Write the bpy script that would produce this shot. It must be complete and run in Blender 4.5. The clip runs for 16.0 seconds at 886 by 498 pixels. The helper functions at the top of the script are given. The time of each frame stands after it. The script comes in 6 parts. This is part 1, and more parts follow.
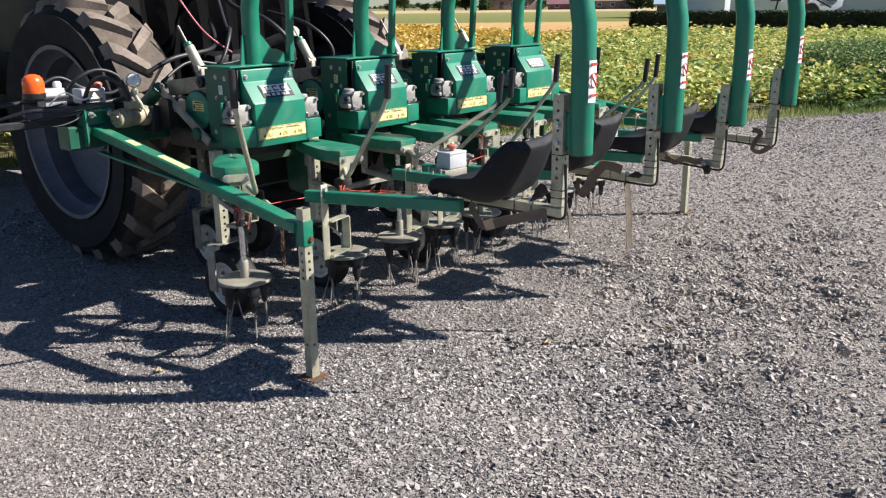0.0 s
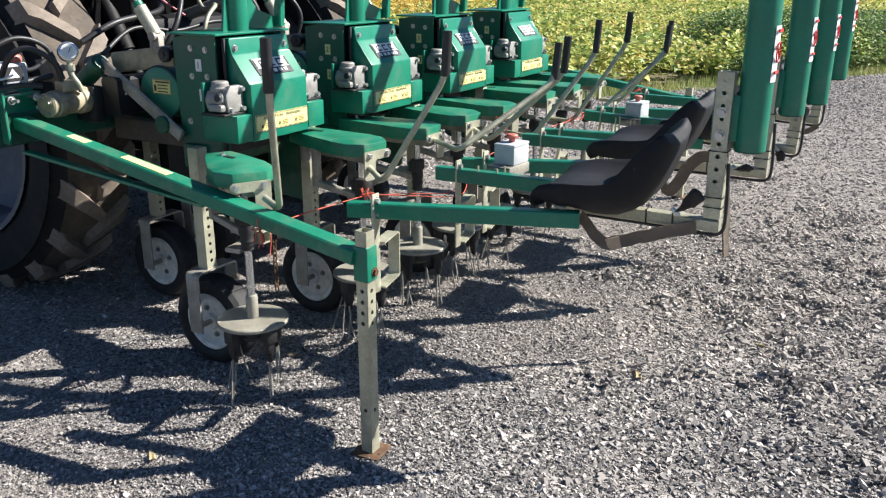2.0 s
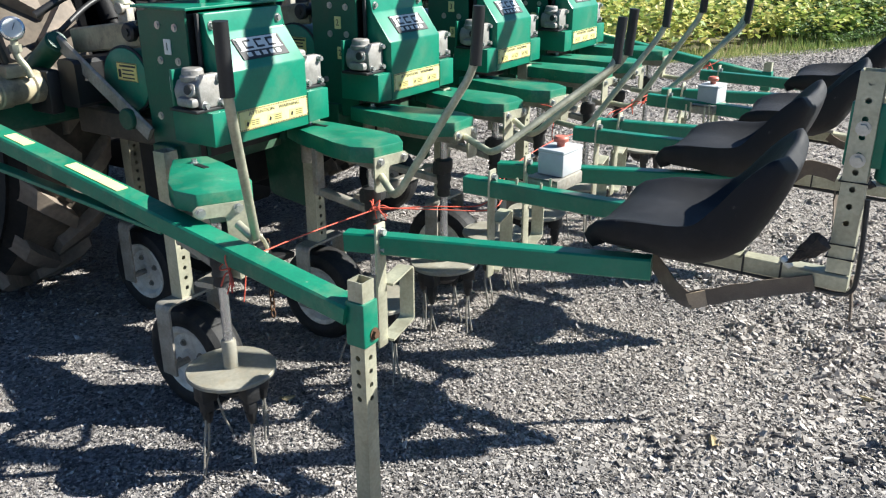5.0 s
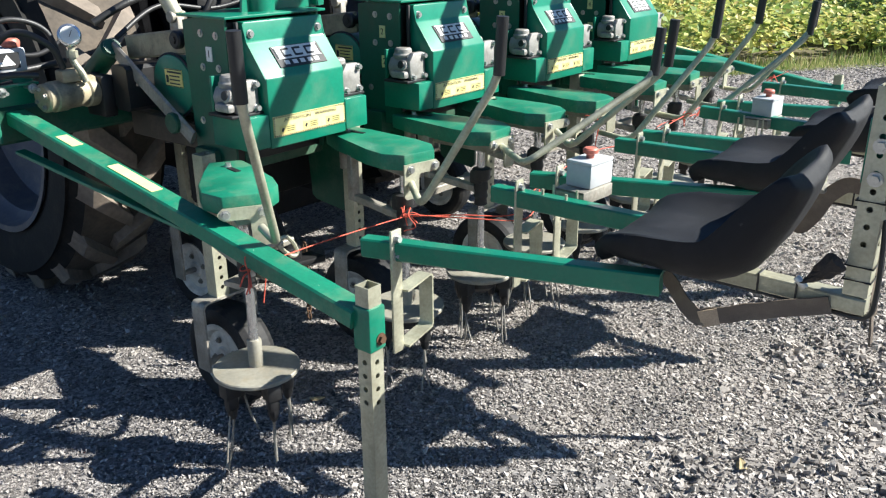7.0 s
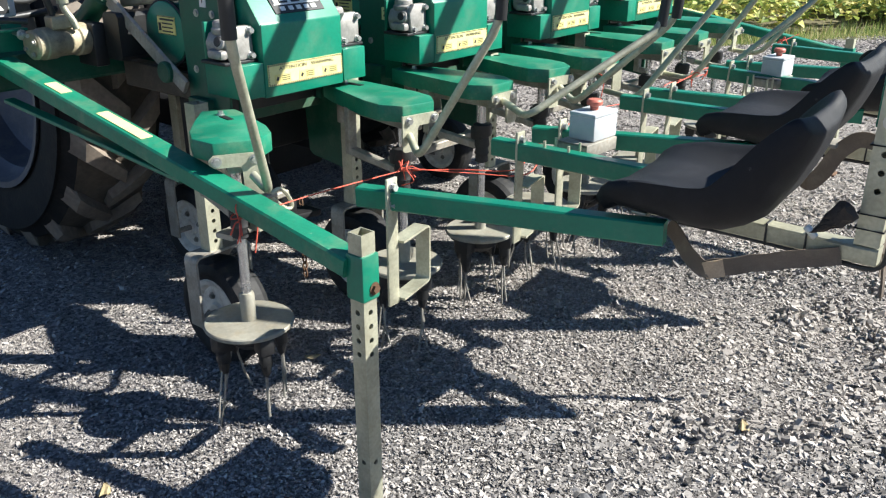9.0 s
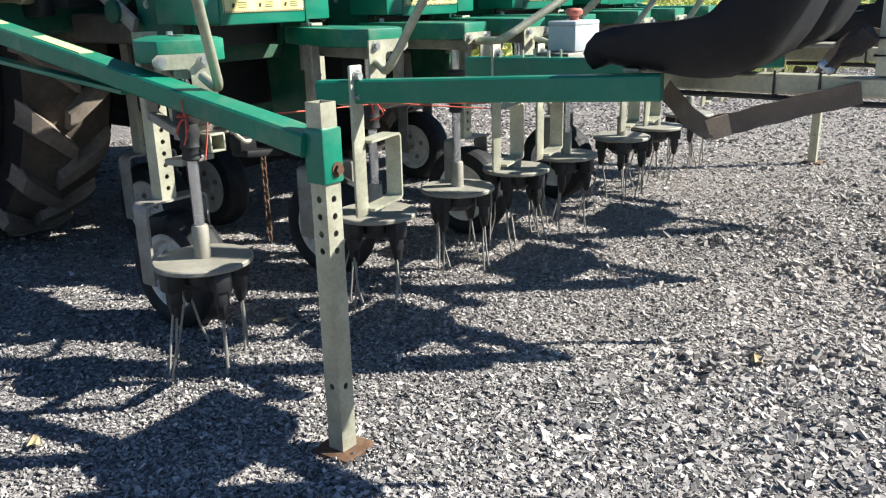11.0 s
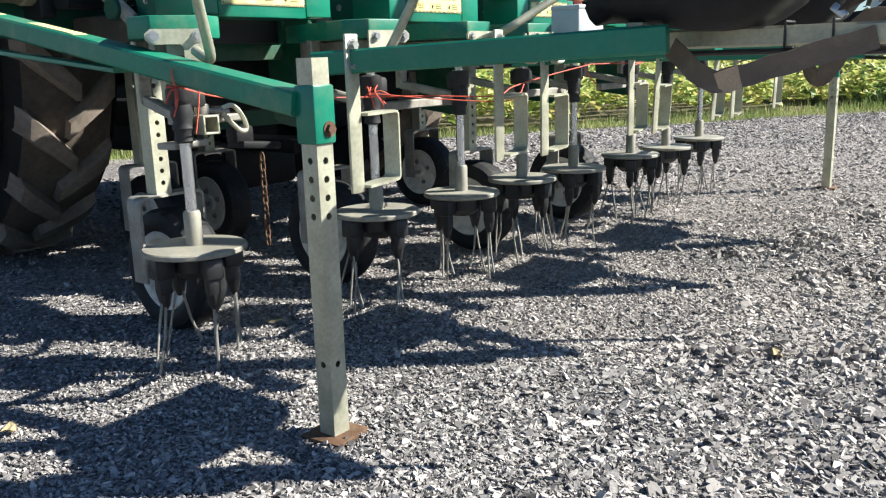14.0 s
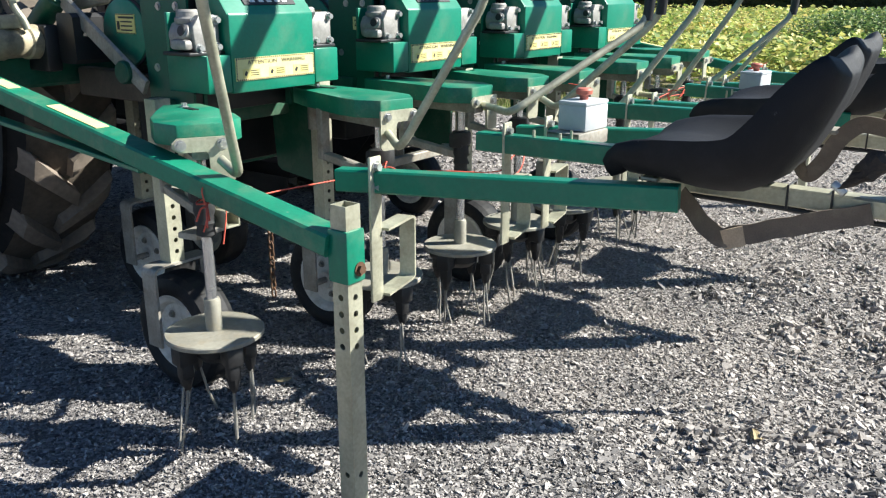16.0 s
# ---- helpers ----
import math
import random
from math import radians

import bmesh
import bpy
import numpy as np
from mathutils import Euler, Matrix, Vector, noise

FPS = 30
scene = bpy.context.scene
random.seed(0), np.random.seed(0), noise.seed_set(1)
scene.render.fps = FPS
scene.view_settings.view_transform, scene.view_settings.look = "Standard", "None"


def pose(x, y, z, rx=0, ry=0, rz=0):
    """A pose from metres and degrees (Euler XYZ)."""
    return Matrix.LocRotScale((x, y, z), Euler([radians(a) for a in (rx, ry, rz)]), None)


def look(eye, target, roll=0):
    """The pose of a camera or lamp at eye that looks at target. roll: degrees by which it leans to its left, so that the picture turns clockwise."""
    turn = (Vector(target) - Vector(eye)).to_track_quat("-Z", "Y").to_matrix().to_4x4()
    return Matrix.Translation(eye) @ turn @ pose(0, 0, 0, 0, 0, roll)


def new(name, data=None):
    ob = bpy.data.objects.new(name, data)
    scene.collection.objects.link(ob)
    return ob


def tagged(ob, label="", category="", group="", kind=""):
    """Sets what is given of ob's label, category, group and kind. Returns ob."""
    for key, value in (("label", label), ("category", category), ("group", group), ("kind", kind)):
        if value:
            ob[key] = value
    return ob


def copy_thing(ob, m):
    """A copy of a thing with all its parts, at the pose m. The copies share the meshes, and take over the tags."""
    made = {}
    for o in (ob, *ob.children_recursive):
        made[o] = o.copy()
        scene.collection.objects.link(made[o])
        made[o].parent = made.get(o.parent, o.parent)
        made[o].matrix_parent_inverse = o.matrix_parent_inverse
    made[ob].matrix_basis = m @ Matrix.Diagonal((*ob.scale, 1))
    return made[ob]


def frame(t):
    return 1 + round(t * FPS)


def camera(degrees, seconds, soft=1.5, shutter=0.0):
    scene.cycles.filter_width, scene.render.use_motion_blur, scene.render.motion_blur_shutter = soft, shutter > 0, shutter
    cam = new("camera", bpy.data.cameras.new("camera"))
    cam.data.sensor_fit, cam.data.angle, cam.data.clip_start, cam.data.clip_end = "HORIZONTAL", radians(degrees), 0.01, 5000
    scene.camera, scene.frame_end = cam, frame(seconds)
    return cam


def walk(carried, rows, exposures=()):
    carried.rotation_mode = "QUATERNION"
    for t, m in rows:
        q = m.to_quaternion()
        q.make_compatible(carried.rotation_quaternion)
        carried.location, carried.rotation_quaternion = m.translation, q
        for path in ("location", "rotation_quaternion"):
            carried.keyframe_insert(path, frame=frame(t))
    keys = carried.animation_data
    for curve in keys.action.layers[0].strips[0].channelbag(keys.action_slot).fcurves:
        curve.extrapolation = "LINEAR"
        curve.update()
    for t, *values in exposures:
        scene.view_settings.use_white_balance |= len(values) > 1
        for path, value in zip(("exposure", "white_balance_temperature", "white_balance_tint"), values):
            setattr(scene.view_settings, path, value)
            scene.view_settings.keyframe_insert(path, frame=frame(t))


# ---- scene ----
cam = camera(56.2, 16.0, 1.2)
PATH = [
    (0, (0.612, 0.762, 1.527), (2.08, 1.997, 0.963), -0.7),
    (0.5, (0.68, 1.06, 1.493), (2.19, 2.251, 0.946), -0.3),
    (1, (0.746, 1.389, 1.48), (2.33, 2.48, 0.931), -0.5),
    (1.5, (0.797, 1.687, 1.47), (2.427, 2.684, 0.878), -0.4),
    (2, (0.845, 1.927, 1.465), (2.488, 2.875, 0.832), 0.1),
    (2.5, (0.866, 2.098, 1.466), (2.52, 3.015, 0.815), -0.6),
    (3, (0.898, 2.24, 1.46), (2.574, 3.112, 0.803), -0.4),
    (3.5, (1.009, 2.27, 1.473), (2.672, 3.151, 0.795), 0.9),
    (4, (1.144, 2.25, 1.481), (2.767, 3.19, 0.785), 0.4),
    (4.2, (1.219, 2.291, 1.466), (2.831, 3.24, 0.758), 0.2),
    (6.3, (1.559, 2.09, 1.469), (3.023, 3.252, 0.756), -0.3),
    (6.5, (1.553, 2.091, 1.469), (3.008, 3.264, 0.759), -0.4),
    (7, (1.53, 2.09, 1.473), (2.983, 3.268, 0.765), -0.4),
    (7.5, (1.527, 2.085, 1.471), (2.981, 3.263, 0.765), -0.3),
    (8, (1.545, 2.09, 1.461), (2.998, 3.266, 0.751), 0.3),
    (8.5, (1.559, 2.096, 1.439), (2.999, 3.271, 0.701), 0.4),
    (9, (1.569, 2.101, 1.394), (2.999, 3.272, 0.63), 0.1),
    (9.5, (1.589, 2.101, 1.316), (3.016, 3.266, 0.537), -0.4),
    (9.7, (1.6, 2.113, 1.263), (3.037, 3.271, 0.491), -0.5),
    (11.8, (1.627, 2.137, 0.829), (3.156, 3.334, 0.352), -2.4),
    (12, (1.627, 2.132, 0.817), (3.155, 3.337, 0.356), -2.5),
    (12.5, (1.642, 2.129, 0.78), (3.173, 3.337, 0.337), -2.0),
    (13, (1.655, 2.132, 0.75), (3.182, 3.345, 0.306), -1.8),
    (13.5, (1.66, 2.135, 0.745), (3.184, 3.352, 0.3), -1.7),
    (14, (1.667, 2.137, 0.739), (3.191, 3.354, 0.295), -1.7),
    (14.5, (1.672, 2.144, 0.759), (3.194, 3.359, 0.306), -1.4),
    (15, (1.659, 2.164, 0.831), (3.185, 3.368, 0.359), -1.0),
    (15.5, (1.644, 2.197, 0.975), (3.181, 3.365, 0.452), -0.7),
    (16, (1.601, 2.217, 1.142), (3.141, 3.346, 0.547), 0.1),
]
walk(cam, [(t, look(eye, target, roll)) for t, eye, target, roll in PATH], [(0, 0.99, 6800, 10), (1.5, 1.16, 6770, 8), (2.5, 1.26, 6720, 5), (4.0, 1.35, 6680, 3), (11.8, 1.36, 6650, 4), (16, 1.37, 6630, 3)])

# ---- world and sun ----
SUN_TO = Vector((0.504, -0.606, 0.615)).normalized()
SUN_EL = math.asin(SUN_TO.z)
world = bpy.data.worlds.new("sky")
scene.world = world
world.use_nodes = True
wn = world.node_tree.nodes
sky = wn.new("ShaderNodeTexSky")
sky.sky_type = "NISHITA"
sky.sun_disc = False
sky.dust_density = 0.05
sky.ozone_density = 1.5
sky.sun_elevation = SUN_EL
sky.sun_rotation = math.atan2(SUN_TO.x, SUN_TO.y)
clear = wn.new("ShaderNodeMixRGB")
clear.blend_type = "MULTIPLY"
clear.inputs[0].default_value = 1.0
clear.inputs[2].default_value = (0.80, 0.96, 1.28, 1)
world.node_tree.links.new(sky.outputs[0], clear.inputs[1])
world.node_tree.links.new(clear.outputs[0], wn["Background"].inputs[0])
wn["Background"].inputs[1].default_value = 0.039
sun_data = bpy.data.lights.new("sun", "SUN")
sun_data.energy = 5.1
sun_data.angle = radians(0.55)
sun_data.color = (1.0, 0.965, 0.95)
sun = new("sun", sun_data)
sun.matrix_world = look((0, 0, 30), Vector((0, 0, 30)) - SUN_TO)


# ---- materials ----
def mat(name, color, rough=0.5, metal=0.0, var=0.25, scale=6.0, fine=60.0, bump=0.1, dirt=None, dirt_amt=0.35, dist=0.004, vary=0.0, spec=0.5, wear=None, wear_amt=0.2):
    """Base colour with variation at two scales, dust of its own shape, and fine relief."""
    m = bpy.data.materials.new(name)
    m.use_nodes = True
    nt = m.node_tree
    n, l = nt.nodes, nt.links
    b = n["Principled BSDF"]
    tc = n.new("ShaderNodeTexCoord")
    n1 = n.new("ShaderNodeTexNoise")
    n1.inputs["Scale"].default_value = scale
    n1.inputs["Detail"].default_value = 5
    n2 = n.new("ShaderNodeTexNoise")
    n2.inputs["Scale"].default_value = fine
    n2.inputs["Detail"].default_value = 4
    for q in (n1, n2):
        l.new(tc.outputs["Object"], q.inputs["Vector"])
    r = n.new("ShaderNodeValToRGB")
    c = Vector(color)
    r.color_ramp.elements[0].position, r.color_ramp.elements[1].position = 0.3, 0.7
    r.color_ramp.elements[0].color = (*(c * (1 - var)), 1)
    r.color_ramp.elements[1].color = (*(c * (1 + var * 0.6)), 1)
    l.new(n1.outputs[0], r.inputs[0])
    out = r.outputs[0]
    mx = n.new("ShaderNodeMixRGB")
    mx.blend_type = "OVERLAY"
    mx.inputs[0].default_value = min(1, var * 1.2)
    l.new(out, mx.inputs[1])
    l.new(n2.outputs[0], mx.inputs[2])
    out = mx.outputs[0]
    if vary:
        oi = n.new("ShaderNodeObjectInfo")
        hs = n.new("ShaderNodeHueSaturation")
        mr = n.new("ShaderNodeMapRange")
        mr.inputs[3].default_value, mr.inputs[4].default_value = 1 - vary, 1 + vary
        l.new(oi.outputs["Random"], mr.inputs[0])
        l.new(mr.outputs[0], hs.inputs["Value"])
        l.new(out, hs.inputs["Color"])
        out = hs.outputs[0]
    if dirt:
        n3 = n.new("ShaderNodeTexNoise")
        n3.inputs["Scale"].default_value = scale * 1.7
        n3.inputs["Detail"].default_value = 8
        n3.inputs["Roughness"].default_value = 0.7
        l.new(tc.outputs["Object"], n3.inputs["Vector"])
        rr = n.new("ShaderNodeValToRGB")
        rr.color_ramp.elements[0].position, rr.color_ramp.elements[1].position = 0.5, 0.72
        rr.color_ramp.elements[0].color = (0, 0, 0, 1)
        rr.color_ramp.elements[1].color = (dirt_amt, dirt_amt, dirt_amt, 1)
        l.new(n3.outputs[0], rr.inputs[0])
        md = n.new("ShaderNodeMixRGB")
        l.new(rr.outputs[0], md.inputs[0])
        l.new(out, md.inputs[1])
        md.inputs[2].default_value = (*dirt, 1)
        out = md.outputs[0]
    if wear:
        n4 = n.new("ShaderNodeTexNoise")
        n4.inputs["Scale"].default_value = scale * 5
        n4.inputs["Detail"].default_value = 10
        n4.inputs["Roughness"].default_value = 0.75
        l.new(tc.outputs["Object"], n4.inputs["Vector"])
        rw = n.new("ShaderNodeValToRGB")
        rw.color_ramp.elements[0].position, rw.color_ramp.elements[1].position = 0.64, 0.67
        rw.color_ramp.elements[0].color = (0, 0, 0, 1)
        rw.color_ramp.elements[1].color = (wear_amt, wear_amt, wear_amt, 1)
        l.new(n4.outputs[0], rw.inputs[0])
        mw = n.new("ShaderNodeMixRGB")
        l.new(rw.outputs[0], mw.inputs[0])
        l.new(out, mw.inputs[1])
        mw.inputs[2].default_value = (*wear, 1)
        out = mw.outputs[0]
    l.new(out, b.inputs["Base Color"])
    b.inputs["Metallic"].default_value = metal
    b.inputs["Specular IOR Level"].default_value = spec
    mr2 = n.new("ShaderNodeMapRange")
    mr2.inputs[3].default_value, mr2.inputs[4].default_value = max(0.03, rough - 0.12), min(1, rough + 0.15)
    l.new(n1.outputs[0], mr2.inputs[0])
    l.new(mr2.outputs[0], b.inputs["Roughness"])
    if bump:
        bp = n.new("ShaderNodeBump")
        bp.inputs["Strength"].default_value = bump
        bp.inputs["Distance"].default_value = dist
        l.new(n2.outputs[0], bp.inputs["Height"])
        l.new(bp.outputs[0], b.inputs["Normal"])
    return m


DUST = (0.30, 0.26, 0.20)
M = dict(
    green=mat("green_paint", (0.004, 0.17, 0.102), 0.34, 0, 0.14, 5, 90, 0.03, DUST, 0.16, wear=(0.10, 0.12, 0.10), wear_amt=0.35),
    pad=mat("worn_green_cover_paint", (0.006, 0.175, 0.10), 0.45, 0, 0.22, 6, 90, 0.06, (0.30, 0.31, 0.20), 0.3, wear=(0.40, 0.36, 0.26), wear_amt=0.45),
    # the machine's green again, shade of the side plates put into the colour
    sideshade=mat("side_shaded_green_paint", (0.002, 0.09, 0.053), 0.38, 0, 0.16, 5, 90, 0.04, (0.06, 0.08, 0.06), 0.4, wear=(0.10, 0.12, 0.10), wear_amt=0.35),
    # green with shade painted in, for parts that lie low or behind
    lowshade=mat("low_shaded_green_paint", (0.003, 0.075, 0.042), 0.42, 0, 0.2, 5, 90, 0.05, DUST, 0.2),
    galv=mat("galvanised_steel", (0.47, 0.46, 0.35), 0.5, 0.55, 0.22, 14, 120, 0.05, (0.26, 0.22, 0.15), 0.45),
    steel=mat("weathered_steel", (0.33, 0.31, 0.27), 0.55, 0.45, 0.3, 12, 110, 0.08, (0.22, 0.15, 0.09), 0.5),
    chrome=mat("chromed_rod", (0.6, 0.61, 0.62), 0.22, 0.9, 0.08, 20, 120, 0.02),
    bolt=mat("zinc_bolt", (0.52, 0.52, 0.5), 0.35, 0.85, 0.15, 40, 200, 0.03),
    cast=mat("cast_aluminium", (0.33, 0.315, 0.295), 0.55, 0.45, 0.2, 20, 150, 0.25, (0.15, 0.14, 0.12), 0.5),
    disc=mat("dusty_disc_steel", (0.30, 0.285, 0.235), 0.6, 0.3, 0.2, 12, 90, 0.1, (0.30, 0.24, 0.15), 0.5),
    rubber=mat("black_rubber", (0.018, 0.018, 0.019), 0.6, 0, 0.3, 12, 90, 0.2, (0.10, 0.09, 0.075), 0.25),
    tyre=mat("dusty_tractor_tyre", (0.013, 0.0125, 0.012), 0.8, 0, 0.3, 5, 60, 0.25, (0.07, 0.056, 0.043), 0.3, spec=0.25),
    lug=mat("mud_worn_tyre_lug", (0.21, 0.17, 0.135), 0.8, 0, 0.35, 6, 50, 0.3, (0.12, 0.105, 0.09), 0.6),
    treadbase=mat("dusty_tread_rubber", (0.095, 0.076, 0.058), 0.85, 0, 0.4, 5, 50, 0.3, (0.16, 0.126, 0.094), 0.5),
    smalltyre=mat("black_wheel_tyre", (0.016, 0.016, 0.017), 0.62, 0, 0.3, 14, 90, 0.2, (0.09, 0.08, 0.065), 0.3, spec=0.3),
    white=mat("white_rim_paint", (0.68, 0.66, 0.60), 0.5, 0, 0.15, 14, 80, 0.05, (0.26, 0.21, 0.14), 0.6),
    rim=mat("grey_rim_steel", (0.095, 0.10, 0.12), 0.5, 0.2, 0.2, 6, 80, 0.06, DUST, 0.3),
    seat=mat("black_seat_cover", (0.007, 0.008, 0.011), 0.62, 0, 0.25, 8, 350, 0.3, (0.025, 0.026, 0.031), 0.35, wear=(0.13, 0.13, 0.13), wear_amt=0.4, dist=0.002, spec=0.28),
    black=mat("black_plastic", (0.014, 0.014, 0.015), 0.45, 0, 0.25, 14, 120, 0.1),
    cloth=mat("black_tarpaulin", (0.006, 0.006, 0.007), 0.8, 0, 0.3, 6, 200, 0.3, spec=0.12),
    tractor=mat("dark_tractor_casting", (0.008, 0.008, 0.009), 0.6, 0.0, 0.3, 8, 70, 0.2, (0.035, 0.03, 0.025), 0.3, spec=0.25),
    yellow=mat("yellow_sticker", (0.70, 0.60, 0.22), 0.5, 0, 0.1, 12, 80, 0.02, DUST, 0.2),
    pale=mat("pale_yellow_sticker", (0.74, 0.66, 0.30), 0.5, 0, 0.12, 14, 80, 0.02, (0.45, 0.38, 0.2), 0.4),
    ink=mat("black_print", (0.02, 0.02, 0.022), 0.5, 0, 0.1, 12, 80, 0.0),
    paper=mat("white_print", (0.72, 0.72, 0.70), 0.5, 0, 0.08, 12, 80, 0.0, DUST, 0.2),
    red=mat("red_print", (0.60, 0.03, 0.03), 0.5, 0, 0.1, 12, 80, 0.0),
    twine=mat("orange_red_twine", (0.60, 0.10, 0.06), 0.7, 0, 0.2, 30, 300, 0.3),
    strap=mat("brown_webbing_strap", (0.14, 0.11, 0.085), 0.8, 0, 0.25, 12, 400, 0.4, (0.32, 0.27, 0.2), 0.3),
    boxgrey=mat("grey_enclosure_plastic", (0.46, 0.48, 0.50), 0.45, 0, 0.08, 12, 80, 0.02, DUST, 0.2),
    redplastic=mat("red_plastic", (0.46, 0.13, 0.09), 0.45, 0, 0.15, 20, 80, 0.02, (0.4, 0.3, 0.25), 0.4),
    amber=mat("amber_lens", (0.82, 0.12, 0.018), 0.25, 0, 0.15, 20, 60, 0.1),
    rust=mat("rusty_plate", (0.12, 0.062, 0.033), 0.8, 0.2, 0.4, 14, 90, 0.3, (0.28, 0.2, 0.12), 0.5),
    # link steel with the shadow it hangs in put into the colour
    linkshade=mat("shaded_link_steel", (0.06, 0.052, 0.042), 0.6, 0.2, 0.3, 10, 90, 0.1, (0.15, 0.12, 0.09), 0.4),
    beige=mat("beige_hydraulic_paint", (0.33, 0.285, 0.19), 0.5, 0.1, 0.25, 10, 90, 0.08, (0.07, 0.06, 0.05), 0.75),
    hose=mat("black_hydraulic_hose", (0.02, 0.02, 0.021), 0.45, 0, 0.2, 20, 150, 0.15),
)


# ---- mesh helpers ----
def box(bm, c, s, rot=(0, 0, 0), bev=0.0):
    m = pose(*c, *rot) @ Matrix.Diagonal((*s, 1))
    g = bmesh.ops.create_cube(bm, size=1, matrix=m)
    if bev:
        es = list({e for v in g["verts"] for e in v.link_edges})
        bmesh.ops.bevel(bm, geom=es, offset=bev, segments=2, affect="EDGES", profile=0.5)
    return bm


def frame_of(d, up=Vector((0, 0, 1))):
    d = d.normalized()
    if abs(d.dot(up)) > 0.98:
        up = Vector((0, 1, 0))
    s = d.cross(up).normalized()
    return s, s.cross(d).normalized()


def sweep(bm, pts, ring, closed=False, up=Vector((0, 0, 1)), caps=True):
    """Sweeps a ring of (side, up) offsets along a polyline."""
    pts = [Vector(p) for p in pts]
    rings, n = [], len(pts)
    s0 = None
    for i, p in enumerate(pts):
        a = pts[max(i - 1, 0)] if not closed else pts[i - 1]
        b = pts[min(i + 1, n - 1)] if not closed else pts[(i + 1) % n]
        d = (b - a).normalized()
        if s0 is None:
            s, u = frame_of(d, up)
        else:
            s = (s0 - d * s0.dot(d)).normalized()
            u = s.cross(d).normalized()
        k = 1.0
        if 0 < i < n - 1 or closed:
            e = (pts[i] - a).normalized()
            k = 1 / max(0.5, abs(e.dot(d)))
        s0 = s
        rings.append([bm.verts.new(p + s * x * (k if len(ring) <= 4 else 1) + u * y * (k if len(ring) <= 4 else 1)) for x, y in ring])
    m = len(ring)
    for i in range(n if closed else n - 1):
        r, q = rings[i], rings[(i + 1) % n]
        for j in range(m):
            bm.faces.new((r[j], r[(j + 1) % m], q[(j + 1) % m], q[j]))
    if caps and not closed:
        bm.faces.new(rings[0][::-1])
        bm.faces.new(rings[-1])
    return bm


def circle(r, n=12):
    return [(r * math.cos(2 * math.pi * i / n), r * math.sin(2 * math.pi * i / n)) for i in range(n)]


def rod(bm, pts, r, n=12, closed=False):
    return sweep(bm, pts, circle(r, n), closed)


def beam(bm, a, b, w, h, bev=0.006, up=Vector((0, 0, 1))):
    """A rectangular tube with rounded edges from a to b: w across, h along up."""
    x, y, k = w / 2, h / 2, bev
    ring = [(-x + k, -y), (x - k, -y), (x, -y + k), (x, y - k), (x - k, y), (-x + k, y), (-x, y - k), (-x, -y + k)]
    return sweep(bm, [a, b], ring, up=up)


def prism(bm, poly, lo, hi, axis="x", bev=0.0):
    """Extrudes a polygon along an axis. Its coordinates are the other two axes in order."""
    def at(p, v):
        return {"x": (v, p[0], p[1]), "y": (p[0], v, p[1]), "z": (p[0], p[1], v)}[axis]
    a = [bm.verts.new(at(p, lo)) for p in poly]
    b = [bm.verts.new(at(p, hi)) for p in poly]
    n = len(poly)
    fs = [bm.faces.new(a[::-1]), bm.faces.new(b)]
    for i in range(n):
        fs.append(bm.faces.new((a[i], a[(i + 1) % n], b[(i + 1) % n], b[i])))
    if bev:
        es = list({e for f in fs for e in f.edges})
        bmesh.ops.bevel(bm, geom=es, offset=bev, segments=2, affect="EDGES", profile=0.5)
    return bm


def lathe(bm, prof, c=(0, 0, 0), rot=(0, 0, 0), n=24, caps=True):
    """Turns a profile of (radius, height) about z, then places it."""
    m = pose(*c, *rot)
    rings = []
    for r, z in prof:
        rings.append([bm.verts.new(m @ Vector((r * math.cos(2 * math.pi * i / n), r * math.sin(2 * math.pi * i / n), z))) for i in range(n)])
    for a, b in zip(rings, rings[1:]):
        for i in range(n):
            bm.faces.new((a[i], a[(i + 1) % n], b[(i + 1) % n], b[i]))
    for rg, fl in ((rings[0], True), (rings[-1], False)):
        if caps and prof[0 if fl else -1][0] > 1e-5:
            bm.faces.new(rg[::-1] if fl else rg)
    return bm


def cyl(bm, a, b, r, n=16, bev=0.0):
    a, b = Vector(a), Vector(b)
    d = b - a
    L = d.length
    q = d.to_track_quat("Z", "Y").to_matrix().to_4x4()
    prof = [(r, 0), (r, L)] if not bev else [(r - bev, 0), (r, bev), (r, L - bev), (r - bev, L)]
    rings = []
    for rr, z in prof:
        rings.append([bm.verts.new(a + q.to_3x3() @ Vector((rr * math.cos(2 * math.pi * i / n), rr * math.sin(2 * math.pi * i / n), z))) for i in range(n)])
    for p, s in zip(rings, rings[1:]):
        for i in range(n):
            bm.faces.new((p[i], p[(i + 1) % n], s[(i + 1) % n], s[i]))
    bm.faces.new(rings[0][::-1])
    bm.faces.new(rings[-1])
    return bm


def arc_pts(pts, r=0.05, seg=5):
    """Rounds the corners of a polyline."""
    pts = [Vector(p) for p in pts]
    out = [pts[0]]
    for a, b, c in zip(pts, pts[1:], pts[2:]):
        k = min(r, (a - b).length * 0.45, (c - b).length * 0.45)
        p, q = b + (a - b).normalized() * k, b + (c - b).normalized() * k
        for i in range(seg + 1):
            t = i / seg
            out.append(p * (1 - t) ** 2 + b * 2 * t * (1 - t) + q * t * t)
    out.append(pts[-1])
    return out


